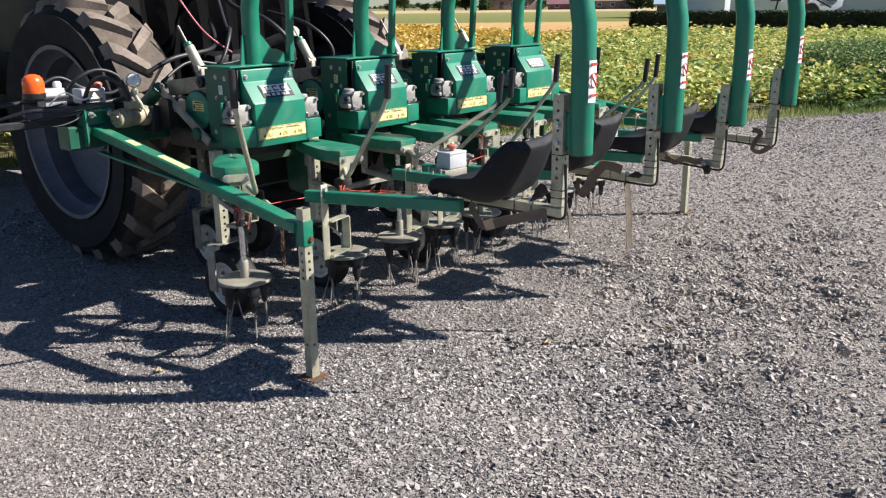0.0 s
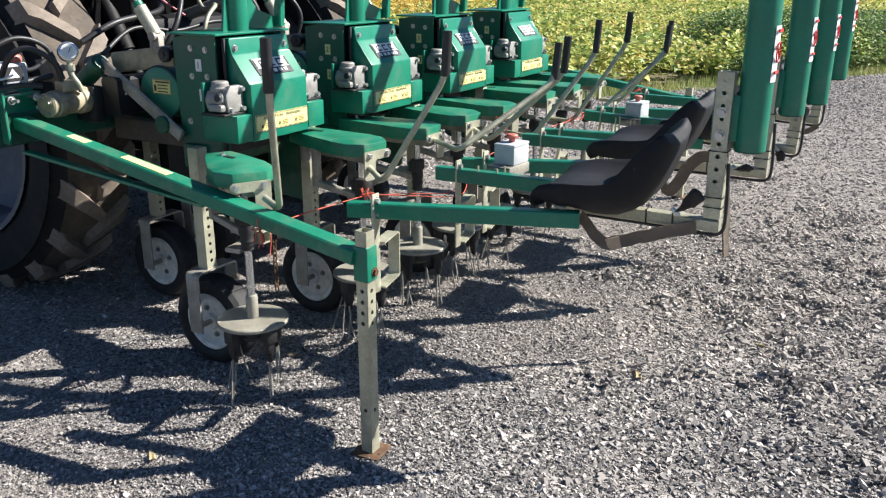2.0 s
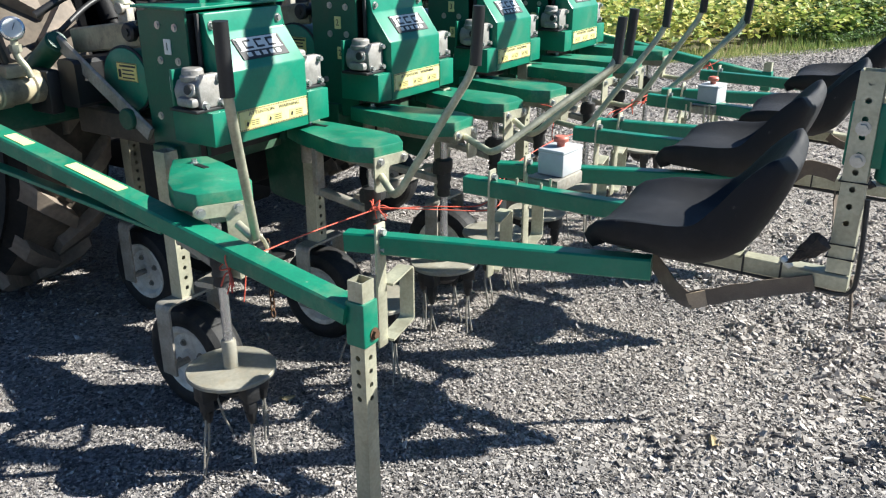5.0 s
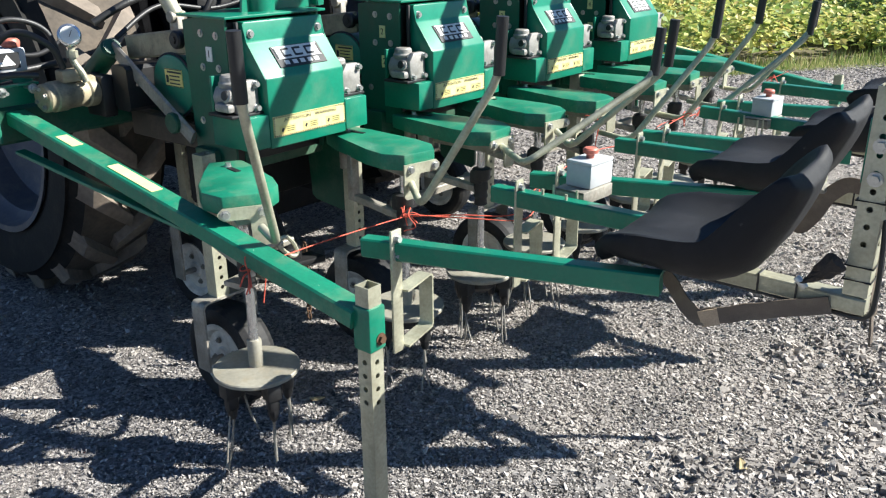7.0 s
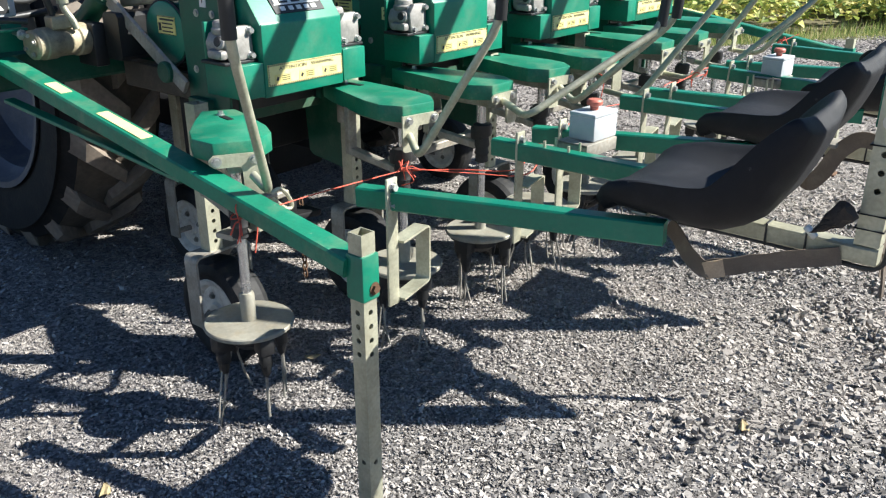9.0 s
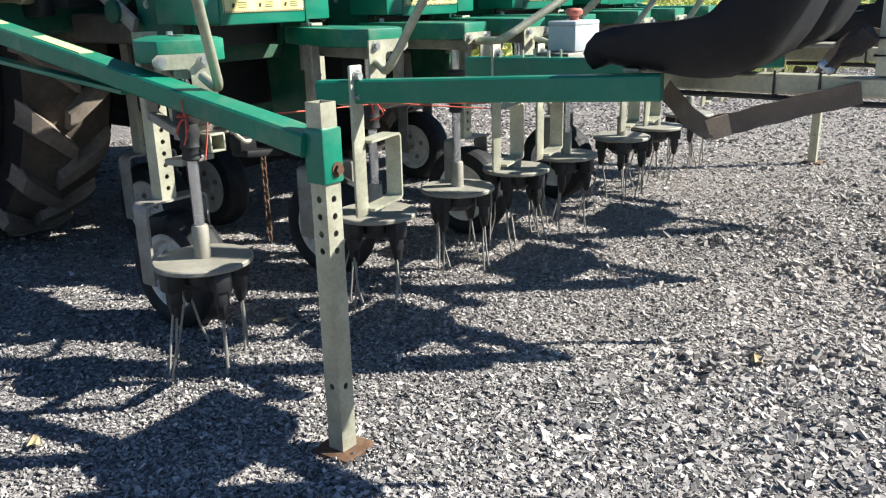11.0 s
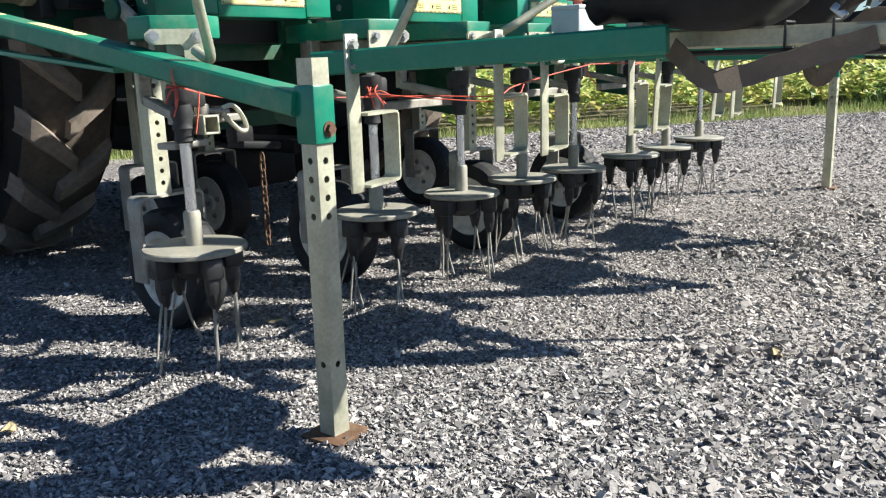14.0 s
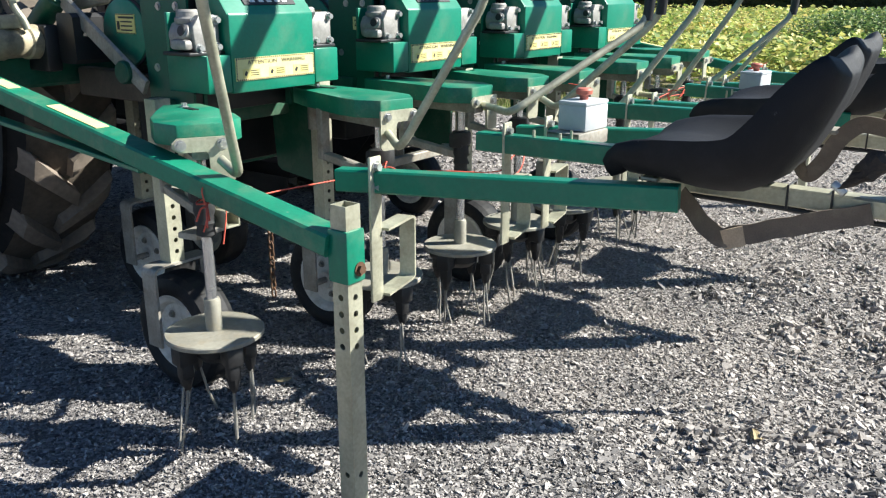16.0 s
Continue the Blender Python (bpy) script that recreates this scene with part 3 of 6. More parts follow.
    for k in range(4):
        box(bm, (-0.1795, 0.422, 1.065 - k * 0.012), (0.001, 0.055 if k else 0.075, 0.006 if k == 0 else 0.004))
    box(bm, (-0.1795, 0.462, 1.042), (0.001, 0.012, 0.024))
    for dz in (-0.0265, 0.0265):
        box(bm, (-0.1795, 0.428, 1.047 + dz), (0.001, 0.090, 0.0018))
    part("print_block", bm, "ink", gs)
    bm = B()
    beam(bm, (-0.15, 0.38, 1.163), (-0.15, 0.72, 1.120), 0.012, 0.080, up=Vector((0, 0, 1)))
    lk = part("upper_link", bm, "beige", u, "worn beige link plate")
    bm = B()
    cyl(bm, (-0.178, 0.405, 1.168), (-0.10, 0.405, 1.168), 0.029, 18, 0.005)
    cyl(bm, (-0.182, 0.405, 1.168), (-0.178, 0.405, 1.168), 0.012, 6)
    part("pin_bush", bm, "black", lk)
    bm = B()
    beam(bm, (-0.21, 0.715, 1.125), (-0.21, 0.31, 0.872), 0.014, 0.052)
    lk = part("lift_link", bm, "steel", u, "bare steel slotted lift link")
    bm = B()
    cyl(bm, (-0.232, 0.395, 0.912), (-0.195, 0.395, 0.912), 0.034, 20, 0.004)
    part("link_boss", bm, "lowshade", lk)
    bm = B()
    beam(bm, (-0.13, 0.30, 0.86), (-0.13, 0.75, 0.86), 0.05, 0.09)
    part("lower_link", bm, "linkshade", u, "steel lower link, darkened as in shadow")
    return u


unit = weeding_unit(XU[0])
units = [unit] + [copy_thing(unit, pose(x, 4.035, 0)) for x in XU[1:]]
for k, un in enumerate(units):
    for y, z in ((0.212, 1.140), (0.204, 1.032)):
        bm = B()
        box(bm, (-0.188, y, z), (0.003, 0.028, 0.044))
        tag = part("number_tag", bm, "paper" if k == 0 else "pale", un, "small number tag")
        text_part("tag_digit", str(k + 1), 0.032, pose(-0.1902, y, z, 90, 0, -90), "ink", tag, 0.9)


# ---- support arches from the units back to the seats ----
def support_arch(x0, low, tag):
    """low: height of the tube's free end; tag: height of its label's lower edge."""
    a = thing("support_arch", (x0, 0, 0), "thick green round tube arching from hood to seat post", "support tube", "tubes carrying the seats")
    yf, yr, R = 4.235, 2.335, 0.72
    pts = [(0.012, yf, 1.25), (0.012, yf, 1.42)]
    pts += [(0.012 + 0.01 * i / 10, yf - R + R * math.cos(t), 1.46 + 0.62 * math.sin(t)) for i, t in enumerate(np.linspace(0.1, math.pi / 2, 9))]
    pts += [(0.02, yr + R + R * math.cos(t), 1.40 + 0.68 * math.sin(t)) for t in np.linspace(math.pi / 2 + 0.02, math.pi - 0.08, 9)]
    pts += [(0.022, yr, 1.33), (0.022, yr, low)]
    bm = B()
    rod(bm, pts, 0.0445, 20)
    part("tube", bm, "green", a)
    bm = B()
    box(bm, (0.0, yr + 0.06, low + 0.088), (0.012, 0.09, 0.13), bev=0.003)
    part("clamp_plate", bm, "green", a)
    bm = B()
    cyl(bm, (0.022, yr, low + 0.002), (0.022, yr, low - 0.006), 0.039, 20)
    part("end_cap", bm, "lowshade", a)
    # square brace
    bm = B()
    beam(bm, (0.245, 4.225, 1.26), (0.240, 4.19, 1.75), 0.034, 0.034, 0.005, up=Vector((0, 1, 0)))
    beam(bm, (0.240, 4.19, 1.74), (0.0, 4.15, 1.76), 0.034, 0.034, 0.005)
    part("square_brace", bm, "green", a)
    # label wrapped on the tube
    bm = B()
    ang = np.linspace(radians(-125), radians(-65), 7)
    vs = []
    for z in (tag, tag + 0.15):
        vs.append([bm.verts.new((0.022 + 0.046 * math.cos(t), yr + 0.046 * math.sin(t), z)) for t in ang])
    for i in range(6):
        bm.faces.new((vs[0][i], vs[0][i + 1], vs[1][i + 1], vs[1][i]))
    lab = part("tube_label", bm, "paper", a, "white warning label with red ring")
    bm = B()
    t = radians(-95)
    c = Vector((0.022 + 0.047 * math.cos(t), yr + 0.047 * math.sin(t), tag + 0.08))
    s = Vector((-math.sin(t), math.cos(t), 0))
    ringp = [c + s * 0.019 * math.cos(q) + Vector((0, 0, 0.026 * math.sin(q))) for q in np.linspace(0, 2 * math.pi, 18)[:-1]]
    rod(bm, ringp, 0.0022, 5, closed=True)
    rod(bm, [c - s * 0.014 + Vector((0, 0, 0.018)), c + s * 0.014 - Vector((0, 0, 0.018))], 0.0022, 5)
    for z in (tag + 0.027, tag + 0.137):
        box(bm, (c.x, c.y, z), (0.003, 0.034, 0.008), (0, 0, math.degrees(t)))
    part("red_ring_mark", bm, "red", lab)
    return a


for x, low, tag in zip(XU, (0.990, 0.984, 0.925, 0.952), (1.182, 1.171, 1.150, 1.188)):
    support_arch(x, low, tag)


# ---- weeder arms: cover, shaft, disc, tines and lever ----
def weeder_arm(px, dx, dy, grip, seed, bend=None, py=4.11, side=1):
    """Pivots under the unit at (px, py); the disc hangs at (dx, dy)."""
    rnd = random.Random(seed)
    ang = math.degrees(math.atan2(dx - px, py - dy))
    L = math.hypot(dx - px, py - dy)
    a = thing("weeder_arm", (px, py, 0), "swinging weeder arm with green cover, steel disc and wire tines", "weeder arm", "swinging arms under the units", rz=ang)
    bend = bend or ((dx - 0.02, dy - 0.07, 0.72), (dx - 0.10, dy - 0.25, 0.725))
    inv = Matrix.Rotation(-radians(ang), 3, "Z")

    def loc(p):
        return inv @ (Vector(p) - Vector((px, py, 0)))
    w = 0.100
    poly = [(-0.048, 0.045), (0.048, 0.045), (0.070, -0.05), (w, -L + 0.06), (w, -L - 0.02), (0.058, -L - 0.085), (-0.058, -L - 0.085), (-w, -L - 0.02), (-w, -L + 0.06), (-0.070, -0.05)]
    bm = B()
    prism(bm, poly, 0.803, 0.853, "z", bev=0.004)
    cv = part("belt_cover", bm, "pad", a)
    bm = B()
    hexbolt(bm, (0, -0.02, 0.853), (0, 0, 1), 0.008, 0.011)
    part("cover_bolt", bm, "bolt", cv)
    bm = B()
    box(bm, (0.010, -0.065, 0.8535), (0.016, 0.055, 0.003), (0, 0, 20))
    part("slot", bm, "black", cv)
    # pivot shaft
    bm = B()
    cyl(bm, (0, 0, 0.72), (0, 0, 0.802), 0.022, 14)
    part("pivot", bm, "steel", a)
    # front bracket
    bm = B()
    hook = [(-0.058, 0.823), (-0.070, 0.813), (-0.070, 0.800), (-0.058, 0.790), (0.004, 0.790), (0.010, 0.782), (0.012, 0.722), (0.020, 0.714), (0.058, 0.714), (0.066, 0.722), (0.066, 0.823)]
    prism(bm, [(side * hx, hz) for hx, hz in hook[::side]], -L - 0.0945, -L - 0.0875, "y")
    br = part("front_bracket", bm, "galv", a)
    bolts(br, [((x, -L - 0.0945, z), (0, -1, 0)) for x, z in ((-0.052 * side, 0.807), (0.042 * side, 0.807))], 0.009, 0.010)
    # hanger tube under the arm
    bm = B()
    beam(bm, (0.0, -0.06, 0.785), (0.0, -L - 0.07, 0.785), 0.05, 0.035, 0.004)
    part("arm_tube", bm, "steel", a)
    bm = B()
    beam(bm, (-0.07, -L * 0.45, 0.806), (-0.07, -L * 0.45, 0.655), 0.032, 0.028, 0.004, up=Vector((0, 1, 0)))
    beam(bm, (-0.07, -L * 0.45, 0.665), (0.0, -L - 0.0, 0.622), 0.028, 0.026, 0.004)
    part("steady_bracket", bm, "steel", a)
    # shaft, boot, collar, disc
    bm = B()
    cyl(bm, (0, -L, 0.39), (0, -L, 0.806), 0.0135, 16)
    part("shaft", bm, "chrome", a, "bright chromed shaft")
    bm = B()
    lathe(bm, [(0.016, 0.565), (0.024, 0.57), (0.021, 0.59), (0.026, 0.60), (0.022, 0.615), (0.027, 0.63), (0.024, 0.655), (0.031, 0.665), (0.031, 0.70), (0.018, 0.705)], (0, -L, 0), n=16)
    box(bm, (0.012, -L + 0.012, 0.672), (0.085, 0.05, 0.05), (0, 0, 12), bev=0.010)
    part("rubber_boot", bm, "rubber", a)
    bm = B()
    lathe(bm, [(0.021, 0.318), (0.021, 0.395), (0.0185, 0.402), (0.0135, 0.402)], (0, -L, 0), n=18)
    part("collar", bm, "disc", a)
    bm = B()
    lathe(bm, [(0.0, 0.303), (0.122, 0.303), (0.125, 0.306), (0.125, 0.314), (0.122, 0.317), (0.0, 0.319)], (0, -L, 0), n=40)
    part("disc", bm, "disc", a, "round dusty steel disc")
    bm = B()
    lathe(bm, [(0.0, 0.235), (0.04, 0.24), (0.06, 0.26), (0.062, 0.30), (0.0, 0.302)], (0, -L, 0), n=16)
    part("hub", bm, "black", a)
    for k in range(4):
        t = rnd.uniform(0, 0.6) + k * math.pi / 2
        c = Vector((0.09 * math.cos(t), -L + 0.09 * math.sin(t), 0))
        bm = B()
        box(bm, (c.x, c.y, 0.275), (0.05, 0.045, 0.05), (0, 0, math.degrees(t)), bev=0.006)
        box(bm, (c.x, c.y, 0.235), (0.035, 0.032, 0.05), (0, 0, math.degrees(t)), bev=0.008)
        lathe(bm, [(0.018, 0), (0.012, -0.03), (0.006, -0.04)], (c.x, c.y, 0.215), n=8)
        h = part("tine_holder", bm, "black", a)
        for j in range(2):
            bm = B()
            o = Vector((rnd.uniform(-0.02, 0.02), rnd.uniform(-0.02, 0.02), 0))
            lean = Vector((rnd.uniform(-0.035, 0.035), rnd.uniform(-0.035, 0.035), 0))
            rod(bm, [c + o * 0.4 + Vector((0, 0, 0.20)), c + o + lean * 0.4 + Vector((0, 0, 0.11)), c + o + lean + Vector((0, 0, 0.018 + 0.03 * j))], 0.0034, 6)
            part("wire_tine", bm, "steel", h)
    # lever
    g = loc(grip)
    base, low = (loc(p) for p in bend)
    top = Vector((g.x, g.y, g.z))
    up0 = top - Vector((0, 0, 0.135)) + (low - top).normalized() * 0.02
    bm = B()
    rod(bm, arc_pts([base, low, up0, top - Vector((0, 0, 0.01))], 0.05, 6), 0.0112, 12)
    lv = part("lever", bm, "galv", a, "bent steel steering lever")
    bm = B()
    d = (top - up0).normalized()
    rod(bm, [up0 - d * 0.0 + d * 0.005, up0 + d * 0.02, top - d * 0.012, top - d * 0.004, top], 0.0158, 14)
    part("grip", bm, "black", lv, "black rubber grip")
    return a


ARMS = [
    (2.955, 2.836, 3.844, (2.594, 3.489, 1.297)),
    (XU[0] + 0.23, 3.425, 3.785, (3.307, 3.331, 1.281)),
    (XU[1] - 0.20, 3.825, 3.775, (3.993, 3.215, 1.202)),
    (XU[1] + 0.22, 4.199, 3.780, (4.083, 3.213, 1.220)),
    (XU[2] - 0.22, 4.53, 3.755, (4.587, 3.266, 1.261)),
    (XU[2] + 0.24, 5.03, 3.755, (5.007, 3.257, 1.280)),
    (XU[3] - 0.20, 5.38, 3.745, (5.532, 3.200, 1.190)),
    (XU[3] + 0.26, 5.85, 3.77, (5.82, 3.27, 1.200)),
]
BENDS = {
    0: ((2.80, 3.72, 0.775), (2.793, 3.652, 0.745)),
    1: ((3.40, 3.74, 0.765), (3.245, 3.56, 0.75)),
    2: ((3.83, 3.70, 0.795), (3.62, 3.46, 0.81)),
    3: ((4.17, 3.68, 0.785), (4.02, 3.53, 0.775)),
}
for i, (px, dx, dy, grip) in enumerate(ARMS):
    weeder_arm(px, dx, dy, grip, 11 + i, BENDS.get(i), 4.05 if i == 0 else 4.11, -1 if i % 2 else 1)


# ---- seat frames, seats ----
def stirrup(parent, x, y, ztop, side):
    bm = B()
    box(bm, (x, y, ztop - 0.165), (0.038, 0.008, 0.335), bev=0.003)
    st = part("foot_stirrup", bm, "galv", parent)
    bm = B()
    x1, y1 = x + side * 0.15, y + 0.03
    pts = [(x + 0.017, y, ztop - 0.165), (x1, y1, ztop - 0.165), (x1, y1, ztop - 0.32), (x + 0.017, y, ztop - 0.32)]
    sweep(bm, arc_pts(pts, 0.015, 3), [(-0.02, -0.003), (0.02, -0.003), (0.02, 0.003), (-0.02, 0.003)], up=Vector((0, 0.0, 1)))
    part("stirrup_loop", bm, "galv", st)
    bolts(st, [((x, y - 0.004, ztop - z), (0, -1, 0)) for z in (0.02, 0.065)], 0.009, 0.012)


def operator_station(x0, top=1.211):
    f = thing("operator_station", (x0, 0, 0), "operator station with green foot bars and galvanised square post", "operator station", "operator stations")
    for tip, end, s in (((-0.325, 3.485, 0.738), (-0.150, 2.765, 0.764), 1), ((0.212, 3.465, 0.752), (0.195, 2.80, 0.764), 1)):
        bm = B()
        beam(bm, tip, end, 0.042, 0.05, 0.004)
        part("bar", bm, "green", f)
        t = Vector(tip).lerp(Vector(end), 0.09)
        stirrup(f, t.x - 0.005, t.y - 0.03, t.z + 0.055, s)
    bm = B()
    h = 0.023
    beam(bm, (0.0, 2.86, 0.764), (0.0, 2.387, 0.764), 2 * h, 0.036, 0.004)
    part("seat_rail", bm, "galv", f, "galvanised square tube rail")
    bm = B()
    holed_tube(bm, (0.0, 2.41), h, 0.786, top, [top - 0.021 - k * 0.036 for k in range(9)], 0.0062, (0, 3))
    ps = part("post", bm, "galv", f, "galvanised square tube post with holes")
    bolts(ps, [((-h, 2.41, z), (-1, 0, 0)) for z in (1.03, 1.095)], 0.010, 0.012)
    bm = B()
    box(bm, (0.02, 2.83, 0.792), (0.34, 0.035, 0.008), bev=0.003)
    part("seat_mount", bm, "galv", f)
    bm = B()
    q = 0.0265
    for y in (2.60, 2.52):
        rod(bm, [(q * a, y, 0.766 + 0.0225 * c) for a, c in ((-1, -1), (1, -1), (1, 1), (-1, 1))], 0.0022, 6, closed=True)
    for z in (0.82, 0.85, 0.985):
        rod(bm, [(q * a, 2.41 + q * c, z) for a, c in ((-1, -1), (1, -1), (1, 1), (-1, 1))], 0.0022, 6, closed=True)
    rod(bm, curve_pts([(-0.01, 2.38, 0.95), (-0.012, 2.372, 0.80), (-0.01, 2.385, 0.742), (0.0, 2.46, 0.733), (0.0, 2.62, 0.737), (0.0, 2.80, 0.737)], 6), 0.0055, 8)
    part("cable", bm, "hose", f, "black cable with ties")
    return f


# the two far stations hang lower at the back, about the front ends of their bars
SAG = (0.0, 0.0, 2.6, 1.5)
for x, sag, top in zip(XU, SAG, (1.206, 1.188, 1.172, 1.183)):
    operator_station(x, top).matrix_world = pose(x, 3.48, 0.74, sag) @ pose(0, -3.48, -0.74)


def seat_mesh():
    """A bucket seat shell that faces +y; origin under the middle of the pan."""
    prof = [(0.20, 0.004), (0.222, 0.036), (0.195, 0.064), (0.12, 0.070), (0.04, 0.058), (-0.02, 0.056), (-0.060, 0.078), (-0.092, 0.13), (-0.118, 0.182), (-0.138, 0.216), (-0.153, 0.240), (-0.164, 0.247)]
    halfw = [0.165, 0.18, 0.19, 0.198, 0.202, 0.204, 0.202, 0.197, 0.189, 0.179, 0.168, 0.160]
    wing = [0.0, 0.0, 0.006, 0.018, 0.034, 0.046, 0.046, 0.036, 0.026, 0.016, 0.006, 0.002]
    bm = B()
    nx = 17
    outer, inner = [], []
    for i, ((y, z), w, g) in enumerate(zip(prof, halfw, wing)):
        ro, ri = [], []
        a = prof[max(i - 1, 0)]
        b = prof[min(i + 1, len(prof) - 1)]
        t = Vector((0, b[0] - a[0], b[1] - a[1])).normalized()
        nrm = Vector((0, -t.z, t.y))
        if nrm.dot(Vector((0, 0.6, 0.8))) < 0:
            nrm = -nrm
        for j in range(nx):
            s = -1 + 2 * j / (nx - 1)
            k = max(0.0, abs(s) - 0.45) / 0.55
            p = Vector((s * w, y, z)) + nrm * (g * k * k + 0.012 * k)
            ri.append(bm.verts.new(p))
            th = (0.052, 0.060, 0.064, 0.068, 0.070, 0.070, 0.068, 0.064, 0.058, 0.050, 0.042, 0.034)[i] * (1 if abs(s) < 0.95 else 0.8)
            ro.append(bm.verts.new(p - nrm * th + Vector((-s * 0.006, 0, 0))))
        inner.append(ri)
        outer.append(ro)
    n = len(prof)
    for i in range(n - 1):
        for j in range(nx - 1):
            bm.faces.new((inner[i][j], inner[i][j + 1], inner[i + 1][j + 1], inner[i + 1][j]))
            bm.faces.new((outer[i][j], outer[i + 1][j], outer[i + 1][j + 1], outer[i][j + 1]))
        for j in (0, nx - 1):
            bm.faces.new((inner[i][j], inner[i + 1][j], outer[i + 1][j], outer[i][j]))
    for i in (0, n - 1):
        for j in range(nx - 1):
            bm.faces.new((inner[i][j], inner[i][j + 1], outer[i][j + 1], outer[i][j]))
    bmesh.ops.subdivide_edges(bm, edges=bm.edges[:], cuts=1, use_grid_fill=True, smooth=0.6)
    for _ in range(2):
        bmesh.ops.smooth_vert(bm, verts=bm.verts[:], factor=0.5, use_axis_x=True, use_axis_y=True, use_axis_z=True)
    for v in bm.verts:
        v.co += v.co.normalized() * 0.004 * noise.noise(v.co * 14)
    return finish(bm, "seat", "seat", 75)


seat_me = seat_mesh()
SEAT_UP, SEAT_Y = (-0.012, -0.014, -0.012, -0.008), (0.0, 0.09, 0.06, 0.06)
for i, x in enumerate(XU):
    s = thing("bucket_seat", (x + (0, -0.05, -0.02, -0.02)[i], 2.70 + SEAT_Y[i], 0.799 + SEAT_UP[i] - 0.75 * math.sin(radians(SAG[i]))), "black bucket operator seat with scuffed cover on its frame", "seat", "operator stations", rz=(3, 1, 4, 2)[i])
    sh = new("seat_shell", seat_me)
    sh.parent = s
    bm = B()
    box(bm, (0, 0.03 - SEAT_Y[i], 0.004), (0.08, 0.13, 0.012), bev=0.003)
    part("seat_base", bm, "steel", s)

# ---- toolbar, side arms and legs ----
def leg_arm(x, s, lx, ly):
    a = thing("side_arm", (0, 0, 0), "green square-tube side arm with perforated grey support leg", "support arm", "side arms with legs")
    root = Vector((x, 4.84, 0.929))
    end = Vector((lx - 0.004 * s, ly + 0.022, 0.668))
    bm = B()
    beam(bm, root, end, 0.066, 0.047, 0.005)
    ar = part("arm", bm, "pad", a)
    d = (end - root)
    for f0, f1, in ((0.18, 0.24), (0.36, 0.50)):
        p, q = root + d * f0 + Vector((0, 0, 0.0252)), root + d * f1 + Vector((0, 0, 0.0252))
        bm = B()
        beam(bm, p, q, 0.036, 0.0016, 0.0003)
        part("arm_sticker", bm, "pale", ar, "pale yellow sticker")
    bm = B()
    beam(bm, root + Vector((-0.03 * s, -0.05, -0.10)), root.lerp(end, 0.60) + Vector((0, 0, -0.035)), 0.034, 0.012, 0.002)
    part("brace_bar", bm, "green", ar)
    bm = B()
    box(bm, (x, 4.86, 0.965), (0.16, 0.012, 0.17), bev=0.004)
    box(bm, (x - 0.075, 4.85, 0.955), (0.012, 0.09, 0.19), bev=0.004)
    box(bm, (x, 4.82, 1.035), (0.15, 0.03, 0.008), bev=0.002)
    fl = part("flange", bm, "green", ar)
    for dx in (-0.05, 0.05):
        bm = B()
        cyl(bm, (x + dx, 4.76, 1.02), (x + dx, 4.87, 1.02), 0.006, 8)
        part("clamp_stud", bm, "bolt", fl)
    bolts(fl, [((x + dx, 4.80, 1.02), (0, -1, 0)) for dx in (-0.05, 0.05)], 0.011, 0.014)
    bm = B()
    h = 0.0265
    prism(bm, [(lx - h, ly - h), (lx + h, ly - h), (lx + h, ly + h), (lx - h, ly + h)], 0.594, 0.702, "z", bev=0.005)
    co = part("collar", bm, "green", a)
    bolts(co, [((lx + 0.008, ly - h, 0.621), (0, -1, 0))], 0.010, 0.009, "rust")
    bm = B()
    h = 0.0205
    holed_tube(bm, (lx, ly), h, 0.012, 0.750, [0.563, 0.528, 0.493, 0.458, 0.163], 0.0068, (0, 3))
    part("leg", bm, "galv", a, "grey galvanised perforated leg")
    bm = B()
    box(bm, (lx, ly, 0.009), (0.10, 0.10, 0.014), (0, 0, 6), bev=0.004)
    part("foot_plate", bm, "rust", a, "rusty steel foot plate")


leg_arm(2.735, 1, 2.738, 3.285)
leg_arm(6.30, -1, 6.40, 3.27)

tb = thing("toolbar", (0, 0, 0), "long green square toolbar across the machine, toned dark for shade", "toolbar")
bm = B()
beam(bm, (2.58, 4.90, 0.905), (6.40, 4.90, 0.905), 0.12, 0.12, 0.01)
part("beam", bm, "lowshade", tb)
# added bar, not a known part: darkens unit gaps, keeps sun off the tyre
bm = B()
beam(bm, (3.02, 4.68, 1.0), (6.05, 4.68, 1.0), 0.09, 0.15, 0.012)
part("shade_bar", bm, "black", tb, "added black bar that darkens the gaps and shades the tyre")
# added beam, placed only to block sun from the lower tyre tread
bm = B()
beam(bm, (3.42, 4.60, 0.765), (6.0, 4.60, 0.765), 0.08, 0.15, 0.01)
part("tyre_shade_beam", bm, "tractor", tb, "added black beam that shades the tyre tread")
bm = B()
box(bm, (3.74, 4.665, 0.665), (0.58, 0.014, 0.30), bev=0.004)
part("skirt_plate", bm, "lowshade", tb, "green steel skirt plate, toned dark for shade")
# added boxes, mostly hidden, that stop sun passing between the units
for lo, hi in ((3.15, 3.62), (3.93, 4.26)):
    bm = B()
    box(bm, ((lo + hi) / 2, 4.47, 0.785), (hi - lo, 0.17, 0.39), bev=0.02)
    part("tyre_shade_box", bm, "tractor", tb, "added black box behind the row unit that shades the tyre")


